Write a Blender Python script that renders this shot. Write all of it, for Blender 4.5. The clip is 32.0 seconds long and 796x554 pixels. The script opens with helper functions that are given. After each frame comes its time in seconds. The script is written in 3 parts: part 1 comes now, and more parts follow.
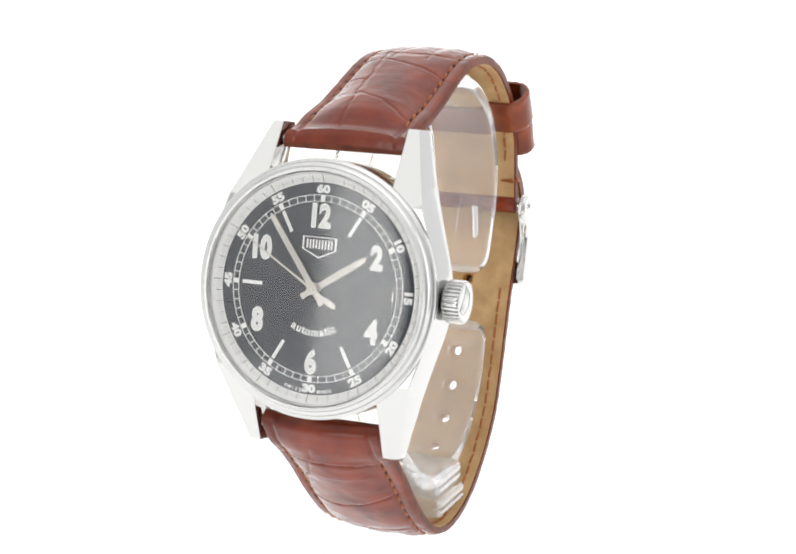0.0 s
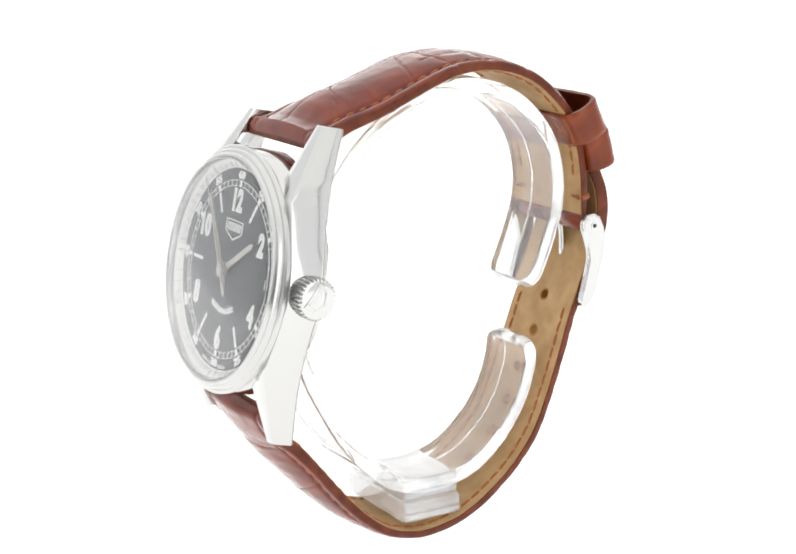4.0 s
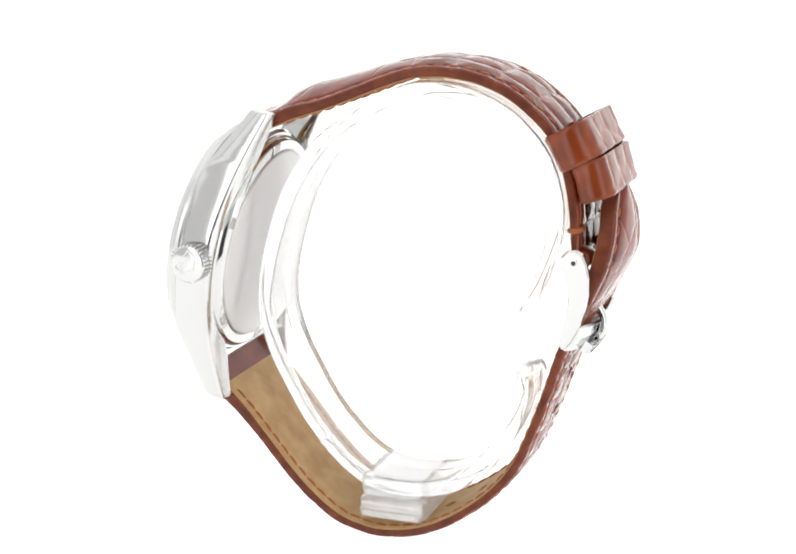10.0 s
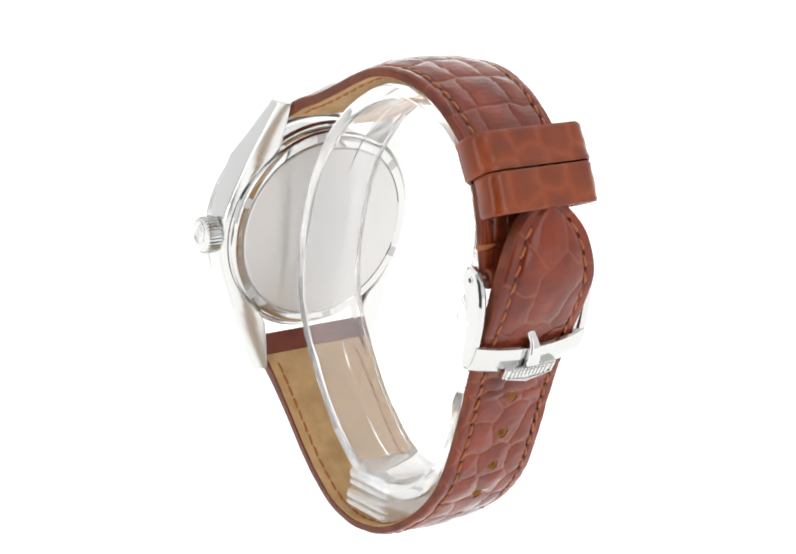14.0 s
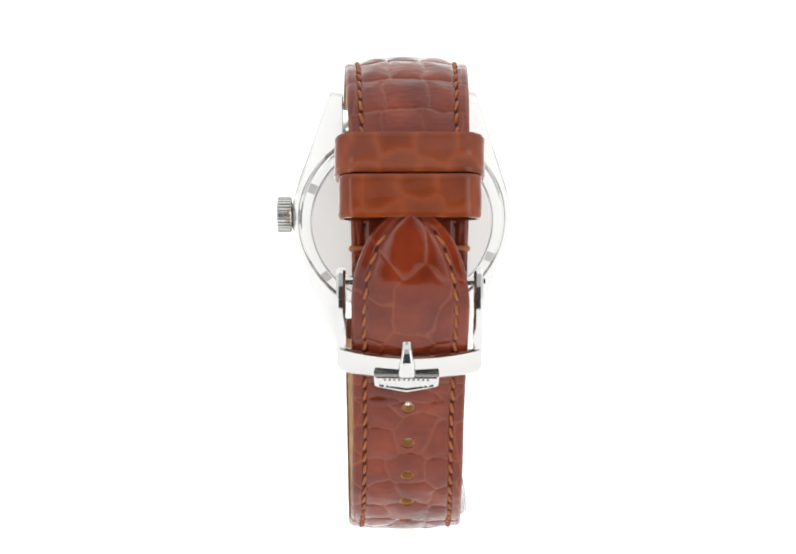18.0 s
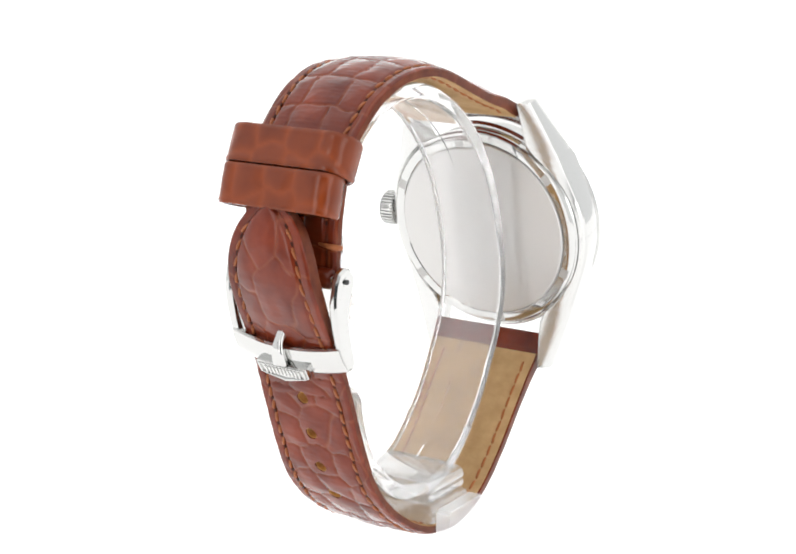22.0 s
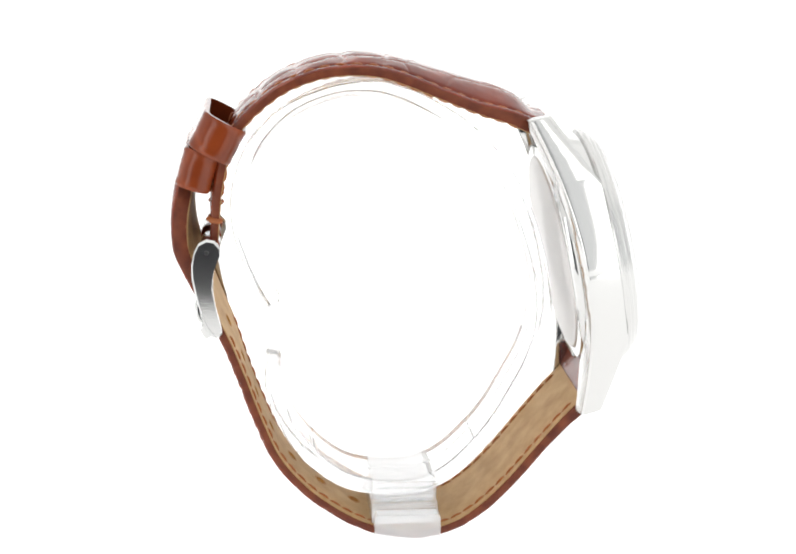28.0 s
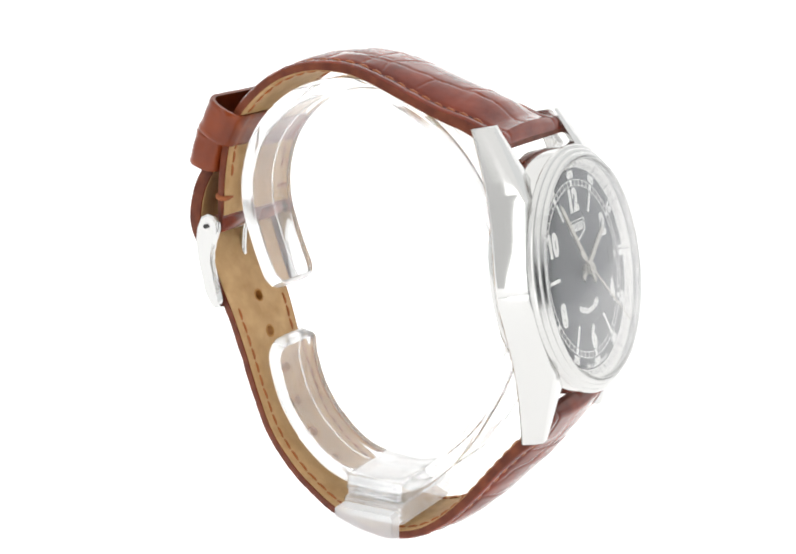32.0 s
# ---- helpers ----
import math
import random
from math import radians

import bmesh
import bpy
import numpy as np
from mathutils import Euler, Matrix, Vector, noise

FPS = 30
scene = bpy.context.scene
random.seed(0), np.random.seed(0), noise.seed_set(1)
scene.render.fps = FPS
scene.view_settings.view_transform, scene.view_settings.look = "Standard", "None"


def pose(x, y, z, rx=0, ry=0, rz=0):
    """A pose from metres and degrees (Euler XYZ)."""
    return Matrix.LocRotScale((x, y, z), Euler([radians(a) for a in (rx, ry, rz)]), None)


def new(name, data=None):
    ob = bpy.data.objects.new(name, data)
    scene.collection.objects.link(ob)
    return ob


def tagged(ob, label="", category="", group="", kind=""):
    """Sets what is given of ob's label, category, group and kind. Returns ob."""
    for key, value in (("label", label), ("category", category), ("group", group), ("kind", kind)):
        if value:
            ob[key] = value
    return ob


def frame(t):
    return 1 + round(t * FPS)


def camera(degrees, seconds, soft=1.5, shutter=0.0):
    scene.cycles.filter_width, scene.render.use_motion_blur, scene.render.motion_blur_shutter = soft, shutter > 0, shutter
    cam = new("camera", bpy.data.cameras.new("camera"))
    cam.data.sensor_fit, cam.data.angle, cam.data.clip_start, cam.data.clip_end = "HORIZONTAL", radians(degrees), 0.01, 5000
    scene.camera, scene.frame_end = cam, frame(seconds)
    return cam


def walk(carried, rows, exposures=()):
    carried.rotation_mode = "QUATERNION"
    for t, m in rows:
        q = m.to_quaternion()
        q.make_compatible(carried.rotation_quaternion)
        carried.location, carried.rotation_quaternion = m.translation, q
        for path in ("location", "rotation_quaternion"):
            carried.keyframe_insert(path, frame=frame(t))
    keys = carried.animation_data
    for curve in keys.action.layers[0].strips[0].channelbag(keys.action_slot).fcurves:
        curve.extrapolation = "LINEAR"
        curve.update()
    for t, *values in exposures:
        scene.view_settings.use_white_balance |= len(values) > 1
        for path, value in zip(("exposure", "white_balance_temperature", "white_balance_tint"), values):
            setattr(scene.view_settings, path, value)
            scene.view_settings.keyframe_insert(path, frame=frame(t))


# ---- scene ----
MM = 0.001
YAW0, RATE = -23.5, -8.6118          # turntable: degrees at the start, degrees a second
EYE = (0.0, -0.254, 0.116)

cam = camera(26.5, 32.0, soft=1.95)
STILL = pose(*EYE, 90 - 13.696, 0, 0.212) @ pose(0, 0, 0, 0, 0, 0.108)
walk(cam, [(0.0, STILL), (32.0, STILL)], exposures=[(0.0, 0.0), (32.0, 0.0)])


# ---- world and light ----
world = bpy.data.worlds.new("studio")
scene.world = world
world.use_nodes = True
world.node_tree.nodes["Background"].inputs[0].default_value = (0.92, 0.95, 1.0, 1)
world.node_tree.nodes["Background"].inputs[1].default_value = 0.075


# ---- materials ----
def mat(name, color, rough=0.5, metal=0.0, **extra):
    m = bpy.data.materials.new(name)
    m.use_nodes = True
    b = m.node_tree.nodes["Principled BSDF"]
    b.inputs["Base Color"].default_value = (*color, 1)
    b.inputs["Roughness"].default_value = rough
    b.inputs["Metallic"].default_value = metal
    for key, value in extra.items():
        b.inputs[key.replace("_", " ")].default_value = value
    return m


def nd(m, kind, **values):
    n = m.node_tree.nodes.new(kind)
    for key, value in values.items():
        if key in n.inputs:
            n.inputs[key].default_value = value
    return n


def wire(m, a, out, b, inp):
    m.node_tree.links.new(a.outputs[out], b.inputs[inp])


def relief(m, scale, strength, distance=0.0001, detail=4.0, stretch=None, chain=None):
    """Fine noise relief at true size; returns the bump node."""
    bsdf = m.node_tree.nodes["Principled BSDF"]
    co = nd(m, "ShaderNodeTexCoord")
    mp = nd(m, "ShaderNodeMapping")
    if stretch:
        mp.inputs["Scale"].default_value = stretch
    wire(m, co, "Object", mp, "Vector")
    no = nd(m, "ShaderNodeTexNoise", Scale=scale, Detail=detail)
    wire(m, mp, "Vector", no, "Vector")
    bu = nd(m, "ShaderNodeBump", Strength=strength, Distance=distance)
    wire(m, no, "Fac", bu, "Height")
    if chain:
        wire(m, chain, "Normal", bu, "Normal")
    wire(m, bu, "Normal", bsdf, "Normal")
    return bu


def shine_too(m):
    """Lets the clear coat follow the same fine relief."""
    bsdf = m.node_tree.nodes["Principled BSDF"]
    m.node_tree.links.new(bsdf.inputs["Normal"].links[0].from_socket, bsdf.inputs["Coat Normal"])


def tone(m, a, b, scale, lo=0.35, hi=0.65, attr=None, c=None):
    """Base colour between a and b by large noise, and towards c where the attribute is high."""
    bsdf = m.node_tree.nodes["Principled BSDF"]
    co = nd(m, "ShaderNodeTexCoord")
    no = nd(m, "ShaderNodeTexNoise", Scale=scale, Detail=5.0)
    wire(m, co, "Object", no, "Vector")
    ramp = nd(m, "ShaderNodeValToRGB")
    ramp.color_ramp.elements[0].position, ramp.color_ramp.elements[1].position = lo, hi
    ramp.color_ramp.elements[0].color, ramp.color_ramp.elements[1].color = (*a, 1), (*b, 1)
    wire(m, no, "Fac", ramp, "Fac")
    if attr:
        at = nd(m, "ShaderNodeAttribute")
        at.attribute_name = attr
        mx = nd(m, "ShaderNodeMix")
        mx.data_type = "RGBA"
        m.node_tree.links.new(at.outputs["Fac"], mx.inputs[0])
        m.node_tree.links.new(ramp.outputs["Color"], mx.inputs[6])
        mx.inputs[7].default_value = (*c, 1)
        m.node_tree.links.new(mx.outputs[2], bsdf.inputs["Base Color"])
    else:
        wire(m, ramp, "Color", bsdf, "Base Color")


def glow(name, strength, color=(1, 1, 1)):
    m = bpy.data.materials.new(name)
    m.use_nodes = True
    t = m.node_tree
    t.nodes.clear()
    e = t.nodes.new("ShaderNodeEmission")
    e.inputs[0].default_value, e.inputs[1].default_value = (*color, 1), strength
    o = t.nodes.new("ShaderNodeOutputMaterial")
    t.links.new(e.outputs[0], o.inputs[0])
    return m


LEATHER = mat("alligator_leather", (0.3, 0.085, 0.045), 0.4, Coat_Weight=1.0, Coat_Roughness=0.07, Coat_IOR=1.4, Specular_IOR_Level=0.05)
tone(LEATHER, (0.100, 0.0120, 0.0038), (0.210, 0.0295, 0.0078), 190, 0.3, 0.7, attr="crease", c=(0.25, 0.060, 0.020))
relief(LEATHER, 2600, 0.4, 0.000018, chain=relief(LEATHER, 750, 0.5, 0.00009, 3.0, (0.16, 1, 1), relief(LEATHER, 300, 0.35, 0.0002, 3.0)))
shine_too(LEATHER)
EDGE = mat("painted_strap_edge", (0.085, 0.022, 0.014), 0.42, Specular_IOR_Level=0.2)
tone(EDGE, (0.095, 0.022, 0.011), (0.17, 0.044, 0.019), 400)
KEEPER = mat("keeper_leather", (0.36, 0.10, 0.035), 0.38, Coat_Weight=1.0, Coat_Roughness=0.07, Coat_IOR=1.38, Specular_IOR_Level=0.05)
tone(KEEPER, (0.115, 0.020, 0.0058), (0.165, 0.030, 0.0072), 210, 0.36, 0.62, attr="crease", c=(0.245, 0.047, 0.0105))
relief(KEEPER, 2200, 0.4, 0.00002, chain=relief(KEEPER, 330, 0.35, 0.0002, 3.0))
shine_too(KEEPER)
LINING = mat("lining_leather", (0.52, 0.34, 0.18), 0.62, Specular_IOR_Level=0.3)
tone(LINING, (0.43, 0.26, 0.11), (0.56, 0.36, 0.172), 330, 0.32, 0.68)
relief(LINING, 3500, 0.4, 0.00006, chain=relief(LINING, 800, 0.5, 0.00012, 4.0, (0.4, 1, 1)))
THREAD = mat("orange_thread", (0.31, 0.088, 0.022), 0.6)
relief(THREAD, 6000, 0.6, 0.0001, stretch=(1, 1, 1))
PIT = mat("needle_hole_shade", (0.05, 0.013, 0.007), 0.6, Specular_IOR_Level=0.1)
THREAD_IN = mat("brown_thread", (0.34, 0.105, 0.026), 0.65)
STEEL = mat("polished_steel", (0.64, 0.64, 0.63), 0.06, 1.0)
BRUSHED = mat("brushed_steel", (0.61, 0.61, 0.60), 0.22, 1.0)
relief(BRUSHED, 1500, 0.10, 0.00004, stretch=(1, 1, 0.1))
SATIN = mat("satin_steel", (0.65, 0.64, 0.63), 0.5, 1.0)
relief(SATIN, 900, 0.05, 0.00005, stretch=(8, 1, 1))
SHINE = mat("fine_brushed_steel", (0.64, 0.64, 0.63), 0.09, 1.0)
relief(SHINE, 700, 0.04, 0.00005, stretch=(1, 1, 5))
LUG_BACK = mat("brushed_lug_back", (0.68, 0.68, 0.67), 0.2, 1.0)
relief(LUG_BACK, 1500, 0.08, 0.00004, stretch=(1, 1, 0.1))
HOLE_STEEL = mat("pin_hole_shade", (0.05, 0.05, 0.05), 0.4, 0.6)
NOTCH = mat("notch_steel", (0.45, 0.44, 0.43), 0.35, 1.0)
DIAL = mat("black_dial", (0.027, 0.030, 0.039), 0.35, Specular_IOR_Level=0.3)
SILVER = mat("silver_flange", (0.92, 0.91, 0.88), 0.4, 0.0)
WHITE = mat("white_print", (0.86, 0.86, 0.84), 0.5)
FAINT_INK = mat("faint_grey_print", (0.42, 0.42, 0.41), 0.5)
INK = mat("black_print", (0.03, 0.03, 0.03), 0.5)
HANDM = mat("pale_steel", (0.60, 0.57, 0.52), 0.3, 0.8)
LUME = mat("lume_paint", (0.77, 0.765, 0.74), 0.6)
HAND_LUME = mat("hand_lume_paint", (0.50, 0.48, 0.43), 0.6)
DATE = mat("grey_date_disc", (0.045, 0.045, 0.048), 0.5)
DARK = mat("dark_table", (0.06, 0.06, 0.065), 0.5)
FABRIC = glow("lit_white_fabric", 1.15, (1.0, 0.995, 0.985))
FABRIC_DIM = glow("dim_white_fabric", 0.8, (1.0, 0.995, 0.985))
GREY_PANEL = glow("grey_reflection_panel", 0.62, (0.98, 0.99, 1.0))
FABRIC_SIDE = glow("side_white_fabric", 1.05, (0.985, 0.995, 1.0))
FABRIC_TOP = glow("top_white_fabric", 1.3, (1.0, 0.995, 0.985))
SOFTBOX = glow("softbox_face", 2.6, (1.0, 0.995, 0.985))
# the white sheet gets its own emission, added to brighten undersides and steel
GLOW_SHEET = mat("glowing_white_sheet", (0.72, 0.72, 0.72), 0.6, Emission_Color=(1.0, 0.995, 0.99, 1), Emission_Strength=0.56)


def clear(name, ior, rough=0.02, tint=(1, 1, 1), haze=0.0, front_share=0.5, falloff=5.0):
    """Thin clear plastic: see-through, with gloss by its Fresnel reflection and a little white haze, as from inner
    reflections.
    """
    m = bpy.data.materials.new(name)
    m.use_nodes = True
    t = m.node_tree
    t.nodes.clear()
    see = t.nodes.new("ShaderNodeBsdfTransparent")
    see.inputs[0].default_value = (*tint, 1)
    milk, through_, front = t.nodes.new("ShaderNodeMixShader"), t.nodes.new("ShaderNodeBsdfTranslucent"), t.nodes.new("ShaderNodeBsdfDiffuse")
    for n in (through_, front):
        n.inputs[0].default_value = (0.95, 0.975, 0.99, 1)
    milk.inputs[0].default_value = front_share
    t.links.new(through_.outputs[0], milk.inputs[1])
    t.links.new(front.outputs[0], milk.inputs[2])
    gloss = t.nodes.new("ShaderNodeBsdfGlossy")
    gloss.inputs["Roughness"].default_value = rough
    face = t.nodes.new("ShaderNodeLayerWeight")
    face.inputs["Blend"].default_value = 0.5
    power = t.nodes.new("ShaderNodeMath")
    power.operation = "POWER"
    power.inputs[1].default_value = falloff
    fres = t.nodes.new("ShaderNodeMath")
    fres.operation = "MULTIPLY_ADD"
    f0 = ((ior - 1) / (ior + 1)) ** 2
    fres.inputs[1].default_value, fres.inputs[2].default_value = 1 - f0, f0
    t.links.new(face.outputs["Facing"], power.inputs[0])
    t.links.new(power.outputs[0], fres.inputs[0])
    mix1, mix2 = t.nodes.new("ShaderNodeMixShader"), t.nodes.new("ShaderNodeMixShader")
    out = t.nodes.new("ShaderNodeOutputMaterial")
    mix1.inputs[0].default_value = haze
    t.links.new(see.outputs[0], mix1.inputs[1])
    t.links.new(milk.outputs[0], mix1.inputs[2])
    t.links.new(fres.outputs[0], mix2.inputs[0])
    t.links.new(mix1.outputs[0], mix2.inputs[1])
    t.links.new(gloss.outputs[0], mix2.inputs[2])
    t.links.new(mix2.outputs[0], out.inputs[0])
    return m


BAND = mat("clear_band_acrylic", (0.995, 0.995, 0.995), 0.02, Transmission_Weight=0.89, IOR=1.35)
# white haze and raised gloss stand in for light reflected inside the plastic
CLIP = clear("clear_clip_acrylic", 2.3, 0.04, haze=0.22, front_share=0.8, falloff=2.6)
LEG = clear("clear_leg_acrylic", 1.5, 0.05, haze=0.3, front_share=0.7)
RIM = clear("whitened_acrylic_edge", 1.45, 0.08, haze=0.34, front_share=0.5)
FOOT = clear("thin_clear_acrylic", 1.3, 0.1, haze=0.06)
CRYSTAL = clear("clear_crystal", 1.75, 0.11, falloff=3.7)


# ---- mesh helpers (all in millimetres, in the turntable's space) ----
def smooth(me, angle=35):
    me.shade_smooth()
    me.set_sharp_from_angle(angle=radians(angle))


def obj(name, verts, faces, material, parent=None, label="", angle=35, m=None, round_by=0.0):
    me = bpy.data.meshes.new(name)
    if m is not None:
        verts = [m @ Vector(v) for v in verts]
    me.from_pydata([tuple(MM * c for c in v) for v in verts], [], faces)
    bm = bmesh.new()
    bm.from_mesh(me)
    bmesh.ops.recalc_face_normals(bm, faces=bm.faces)
    if round_by:
        keen = [e for e in bm.edges if len(e.link_faces) == 2 and e.calc_face_angle() > radians(24)]
        bmesh.ops.bevel(bm, geom=keen, offset=round_by * MM, segments=2, profile=0.5, affect="EDGES", clamp_overlap=True)
    bm.to_mesh(me)
    bm.free()
    me.materials.append(material)
    smooth(me, angle)
    ob = new(name, me)
    ob.parent = parent
    return tagged(ob, label)


def place(mesh, name, parent, m, label=""):
    """A piece on a shared mesh, at a pose in millimetres."""
    ob = new(name, mesh)
    ob.parent = parent
    ob.matrix_basis = Matrix.Translation(m.translation * MM) @ m.to_3x3().to_4x4()
    return tagged(ob, label)


def lathe(profile, seg=120, closed=True):
    """Turned round the n axis: profile of (radius, n)."""
    v, f = [], []
    for i in range(seg):
        a = 2 * math.pi * i / seg
        v += [(r * math.sin(a), r * math.cos(a), n) for r, n in profile]
    k = len(profile)
    last = k if closed else k - 1
    for i in range(seg):
        for j in range(last):
            a, b = i * k + j, i * k + (j + 1) % k
            c, d = ((i + 1) % seg) * k + (j + 1) % k, ((i + 1) % seg) * k + j
            f.append((a, b, c, d))
    return v, f


def prism(outline, lo, hi, axis="z", bevel=0.0):
    """An outline extruded from lo to hi, with its rims drawn in by bevel."""
    n = len(outline)
    cx = sum(p[0] for p in outline) / n
    cy = sum(p[1] for p in outline) / n

    def shrink(p):
        d = math.hypot(p[0] - cx, p[1] - cy) or 1
        k = max(0.0, 1 - bevel / d)
        return cx + (p[0] - cx) * k, cy + (p[1] - cy) * k
    rings = [(outline, lo, True), (outline, lo + bevel, False), (outline, hi - bevel, False), (outline, hi, True)] if bevel else [(outline, lo, False), (outline, hi, False)]
    v, f = [], []
    for pts, h, inset in rings:
        for p in pts:
            a, b = shrink(p) if inset else p
            v.append({"z": (a, b, h), "x": (h, a, b), "y": (a, h, b)}[axis])
    for r in range(len(rings) - 1):
        for i in range(n):
            j = (i + 1) % n
            f.append((r * n + i, r * n + j, (r + 1) * n + j, (r + 1) * n + i))
    f.append(tuple(range(n))[::-1])
    f.append(tuple(range((len(rings) - 1) * n, len(rings) * n)))
    return v, f


def box(x0, x1, y0, y1, z0, z1, bevel=0.0):
    return prism([(x0, y0), (x1, y0), (x1, y1), (x0, y1)], z0, z1, "z", bevel)


def tube(path, radius, seg=10, cap=True):
    """A round bar along a path."""
    v, f = [], []
    path = [Vector(p) for p in path]
    for i, p in enumerate(path):
        t = (path[min(i + 1, len(path) - 1)] - path[max(i - 1, 0)]).normalized()
        side = t.cross(Vector((1, 0, 0)))
        if side.length < 0.1:
            side = t.cross(Vector((0, 1, 0)))
        side.normalize()
        up = side.cross(t)
        r = radius[i] if isinstance(radius, (list, tuple)) else radius
        for k in range(seg):
            a = 2 * math.pi * k / seg
            v.append(tuple(p + r * (math.cos(a) * side + math.sin(a) * up)))
    for i in range(len(path) - 1):
        for k in range(seg):
            f.append((i * seg + k, i * seg + (k + 1) % seg, (i + 1) * seg + (k + 1) % seg, (i + 1) * seg + k))
    if cap:
        f += [tuple(range(seg))[::-1], tuple(range((len(path) - 1) * seg, len(path) * seg))]
    return v, f


def join(*pieces):
    v, f = [], []
    for pv, pf in pieces:
        k = len(v)
        v += list(pv)
        f += [tuple(i + k for i in face) for face in pf]
    return v, f


def curve(points, step=0.4, loops=2):
    """A smooth line of even steps through points of a plane (Catmull-Rom)."""
    p = [Vector(q) for q in points]
    p = [2 * p[0] - p[1]] + p + [2 * p[-1] - p[-2]]
    out = []
    for i in range(1, len(p) - 2):
        for k in range(24):
            t = k / 24
            out.append(0.5 * (2 * p[i] + (p[i + 1] - p[i - 1]) * t + (2 * p[i - 1] - 5 * p[i] + 4 * p[i + 1] - p[i + 2]) * t * t + (3 * p[i] - p[i - 1] - 3 * p[i + 1] + p[i + 2]) * t ** 3))
    out.append(p[-2])
    for _ in range(loops):
        out = [out[0]] + [(out[i - 1] + 2 * out[i] + out[i + 1]) / 4 for i in range(1, len(out) - 1)] + [out[-1]]
    run = [0.0]
    for a, b in zip(out, out[1:]):
        run.append(run[-1] + (b - a).length)
    n = max(2, int(run[-1] / step))
    res, j = [], 0
    for i in range(n + 1):
        s = run[-1] * i / n
        while j < len(run) - 2 and run[j + 1] < s:
            j += 1
        k = (s - run[j]) / ((run[j + 1] - run[j]) or 1)
        res.append(out[j].lerp(out[j + 1], min(1, max(0, k))))
    return res


def ramp(x, table):
    for (a, va), (b, vb) in zip(table, table[1:]):
        if x <= b:
            return va + (vb - va) * max(0.0, (x - a) / (b - a))
    return table[-1][1]


# ---- the studio ----
def studio():
    """A white paper sheet with an added glow, in a lit fabric tent that is open towards the camera."""
    M = 1000
    s = 0.62 * M
    back = []
    for i in range(13):
        a = math.pi / 2 * i / 12
        back.append((0.42 * M + 0.2 * M * math.sin(a), 0.2 * M * (1 - math.cos(a))))
    line = [(-0.215 * M, 0.0), (0.0, 0.0)] + back + [(0.62 * M, 0.45 * M)]
    v = [(x, y, z) for x in (-s, s) for y, z in line]
    n = len(line)
    f = [(i, i + 1, n + i + 1, n + i) for i in range(n - 1)]
    v += [(x, y + (0.6 if z > 0 else 0), z - (0.6 if z <= 0.001 else 0)) for x, y, z in v]
    f += [(2 * n + i, 2 * n + n + i, 2 * n + n + i + 1, 2 * n + i + 1) for i in range(n - 1)]
    sheet = obj("floor", v, f, GLOW_SHEET, angle=60)
    tagged(sheet, "white sheet sweep with an added glow, curving up behind the watch", "backdrop", kind="structure")
    # glowing wings out of view, added so the lug backs reflect white
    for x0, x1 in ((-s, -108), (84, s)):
        wing = obj("reflection_wing", *box(x0, x1, -304, -216, -0.6, 0.0), GLOW_SHEET)
        tagged(wing, "out-of-view white glowing wing added at the tent opening for reflections", "backdrop", kind="structure")
    table = obj("table", *box(-900, 900, -900, 700, -30, -1.2, 2), DARK)
    tagged(table, "dark table top under the white paper", "table", kind="structure")
    h = 620
    lo, hi = -118, 76
    walls = (("wall_west", box(-s - 8, -s - 2, -300, 700, 0, h), FABRIC_SIDE),
             ("wall_east", box(s + 2, s + 8, -300, 700, 0, h), FABRIC_SIDE),
             ("ceiling", box(-s - 8, s + 8, -300, 700, h + 2, h + 8), FABRIC_TOP), ("wall_north", box(-s, s, 640, 646, 0, h), FABRIC),
             ("wall_south_inner_left", box(-163, lo, -316, -308, 0, 328), FABRIC_SIDE), ("wall_south_inner_right", box(hi, 148, -316, -308, 0, 328), FABRIC_SIDE),
             ("wall_south_left", box(-s, -312, -316, -308, 0, 328), FABRIC_DIM), ("wall_south_right", box(312, s, -316, -308, 0, 328), FABRIC_SIDE),
             # grey glowing panel added out of view, lightens the upper lugs' reflections
             ("panel_south_middle", box(lo, hi, -316, -308, 170, 328), GREY_PANEL),
             ("wall_south_top", box(-s, s, -316, -308, 332, h), FABRIC))
    for name, (v, f), material in walls:
        tagged(obj(name, v, f, material), "out-of-view diffusing fabric of a lit photo tent, grey above its opening", "photo tent", kind="structure")
    for x0, x1 in ((-310, -165), (150, 310)):
        tagged(obj("softbox", *box(x0, x1, -318, -306, 0.5, 330, 1), SOFTBOX), "bright white softbox standing in the tent opening", "softbox", group="softboxes")


studio()

# ---- the watch ----
watch = tagged(new("wristwatch"), "steel wristwatch, black dial, buckled brown alligator strap, on clear stand", "watch")
TILT = radians(11.0)
HEAD = Matrix(((1, 0, 0, -0.2), (0, math.sin(TILT), -math.cos(TILT), -29.97), (0, math.cos(TILT), math.sin(TILT), 59.05), (0, 0, 0, 1)))


def head(name, vf, material, parent=watch, label="", angle=35, round_by=0.0):
    return obj(name, vf[0], vf[1], material, parent, label, angle, HEAD, round_by)


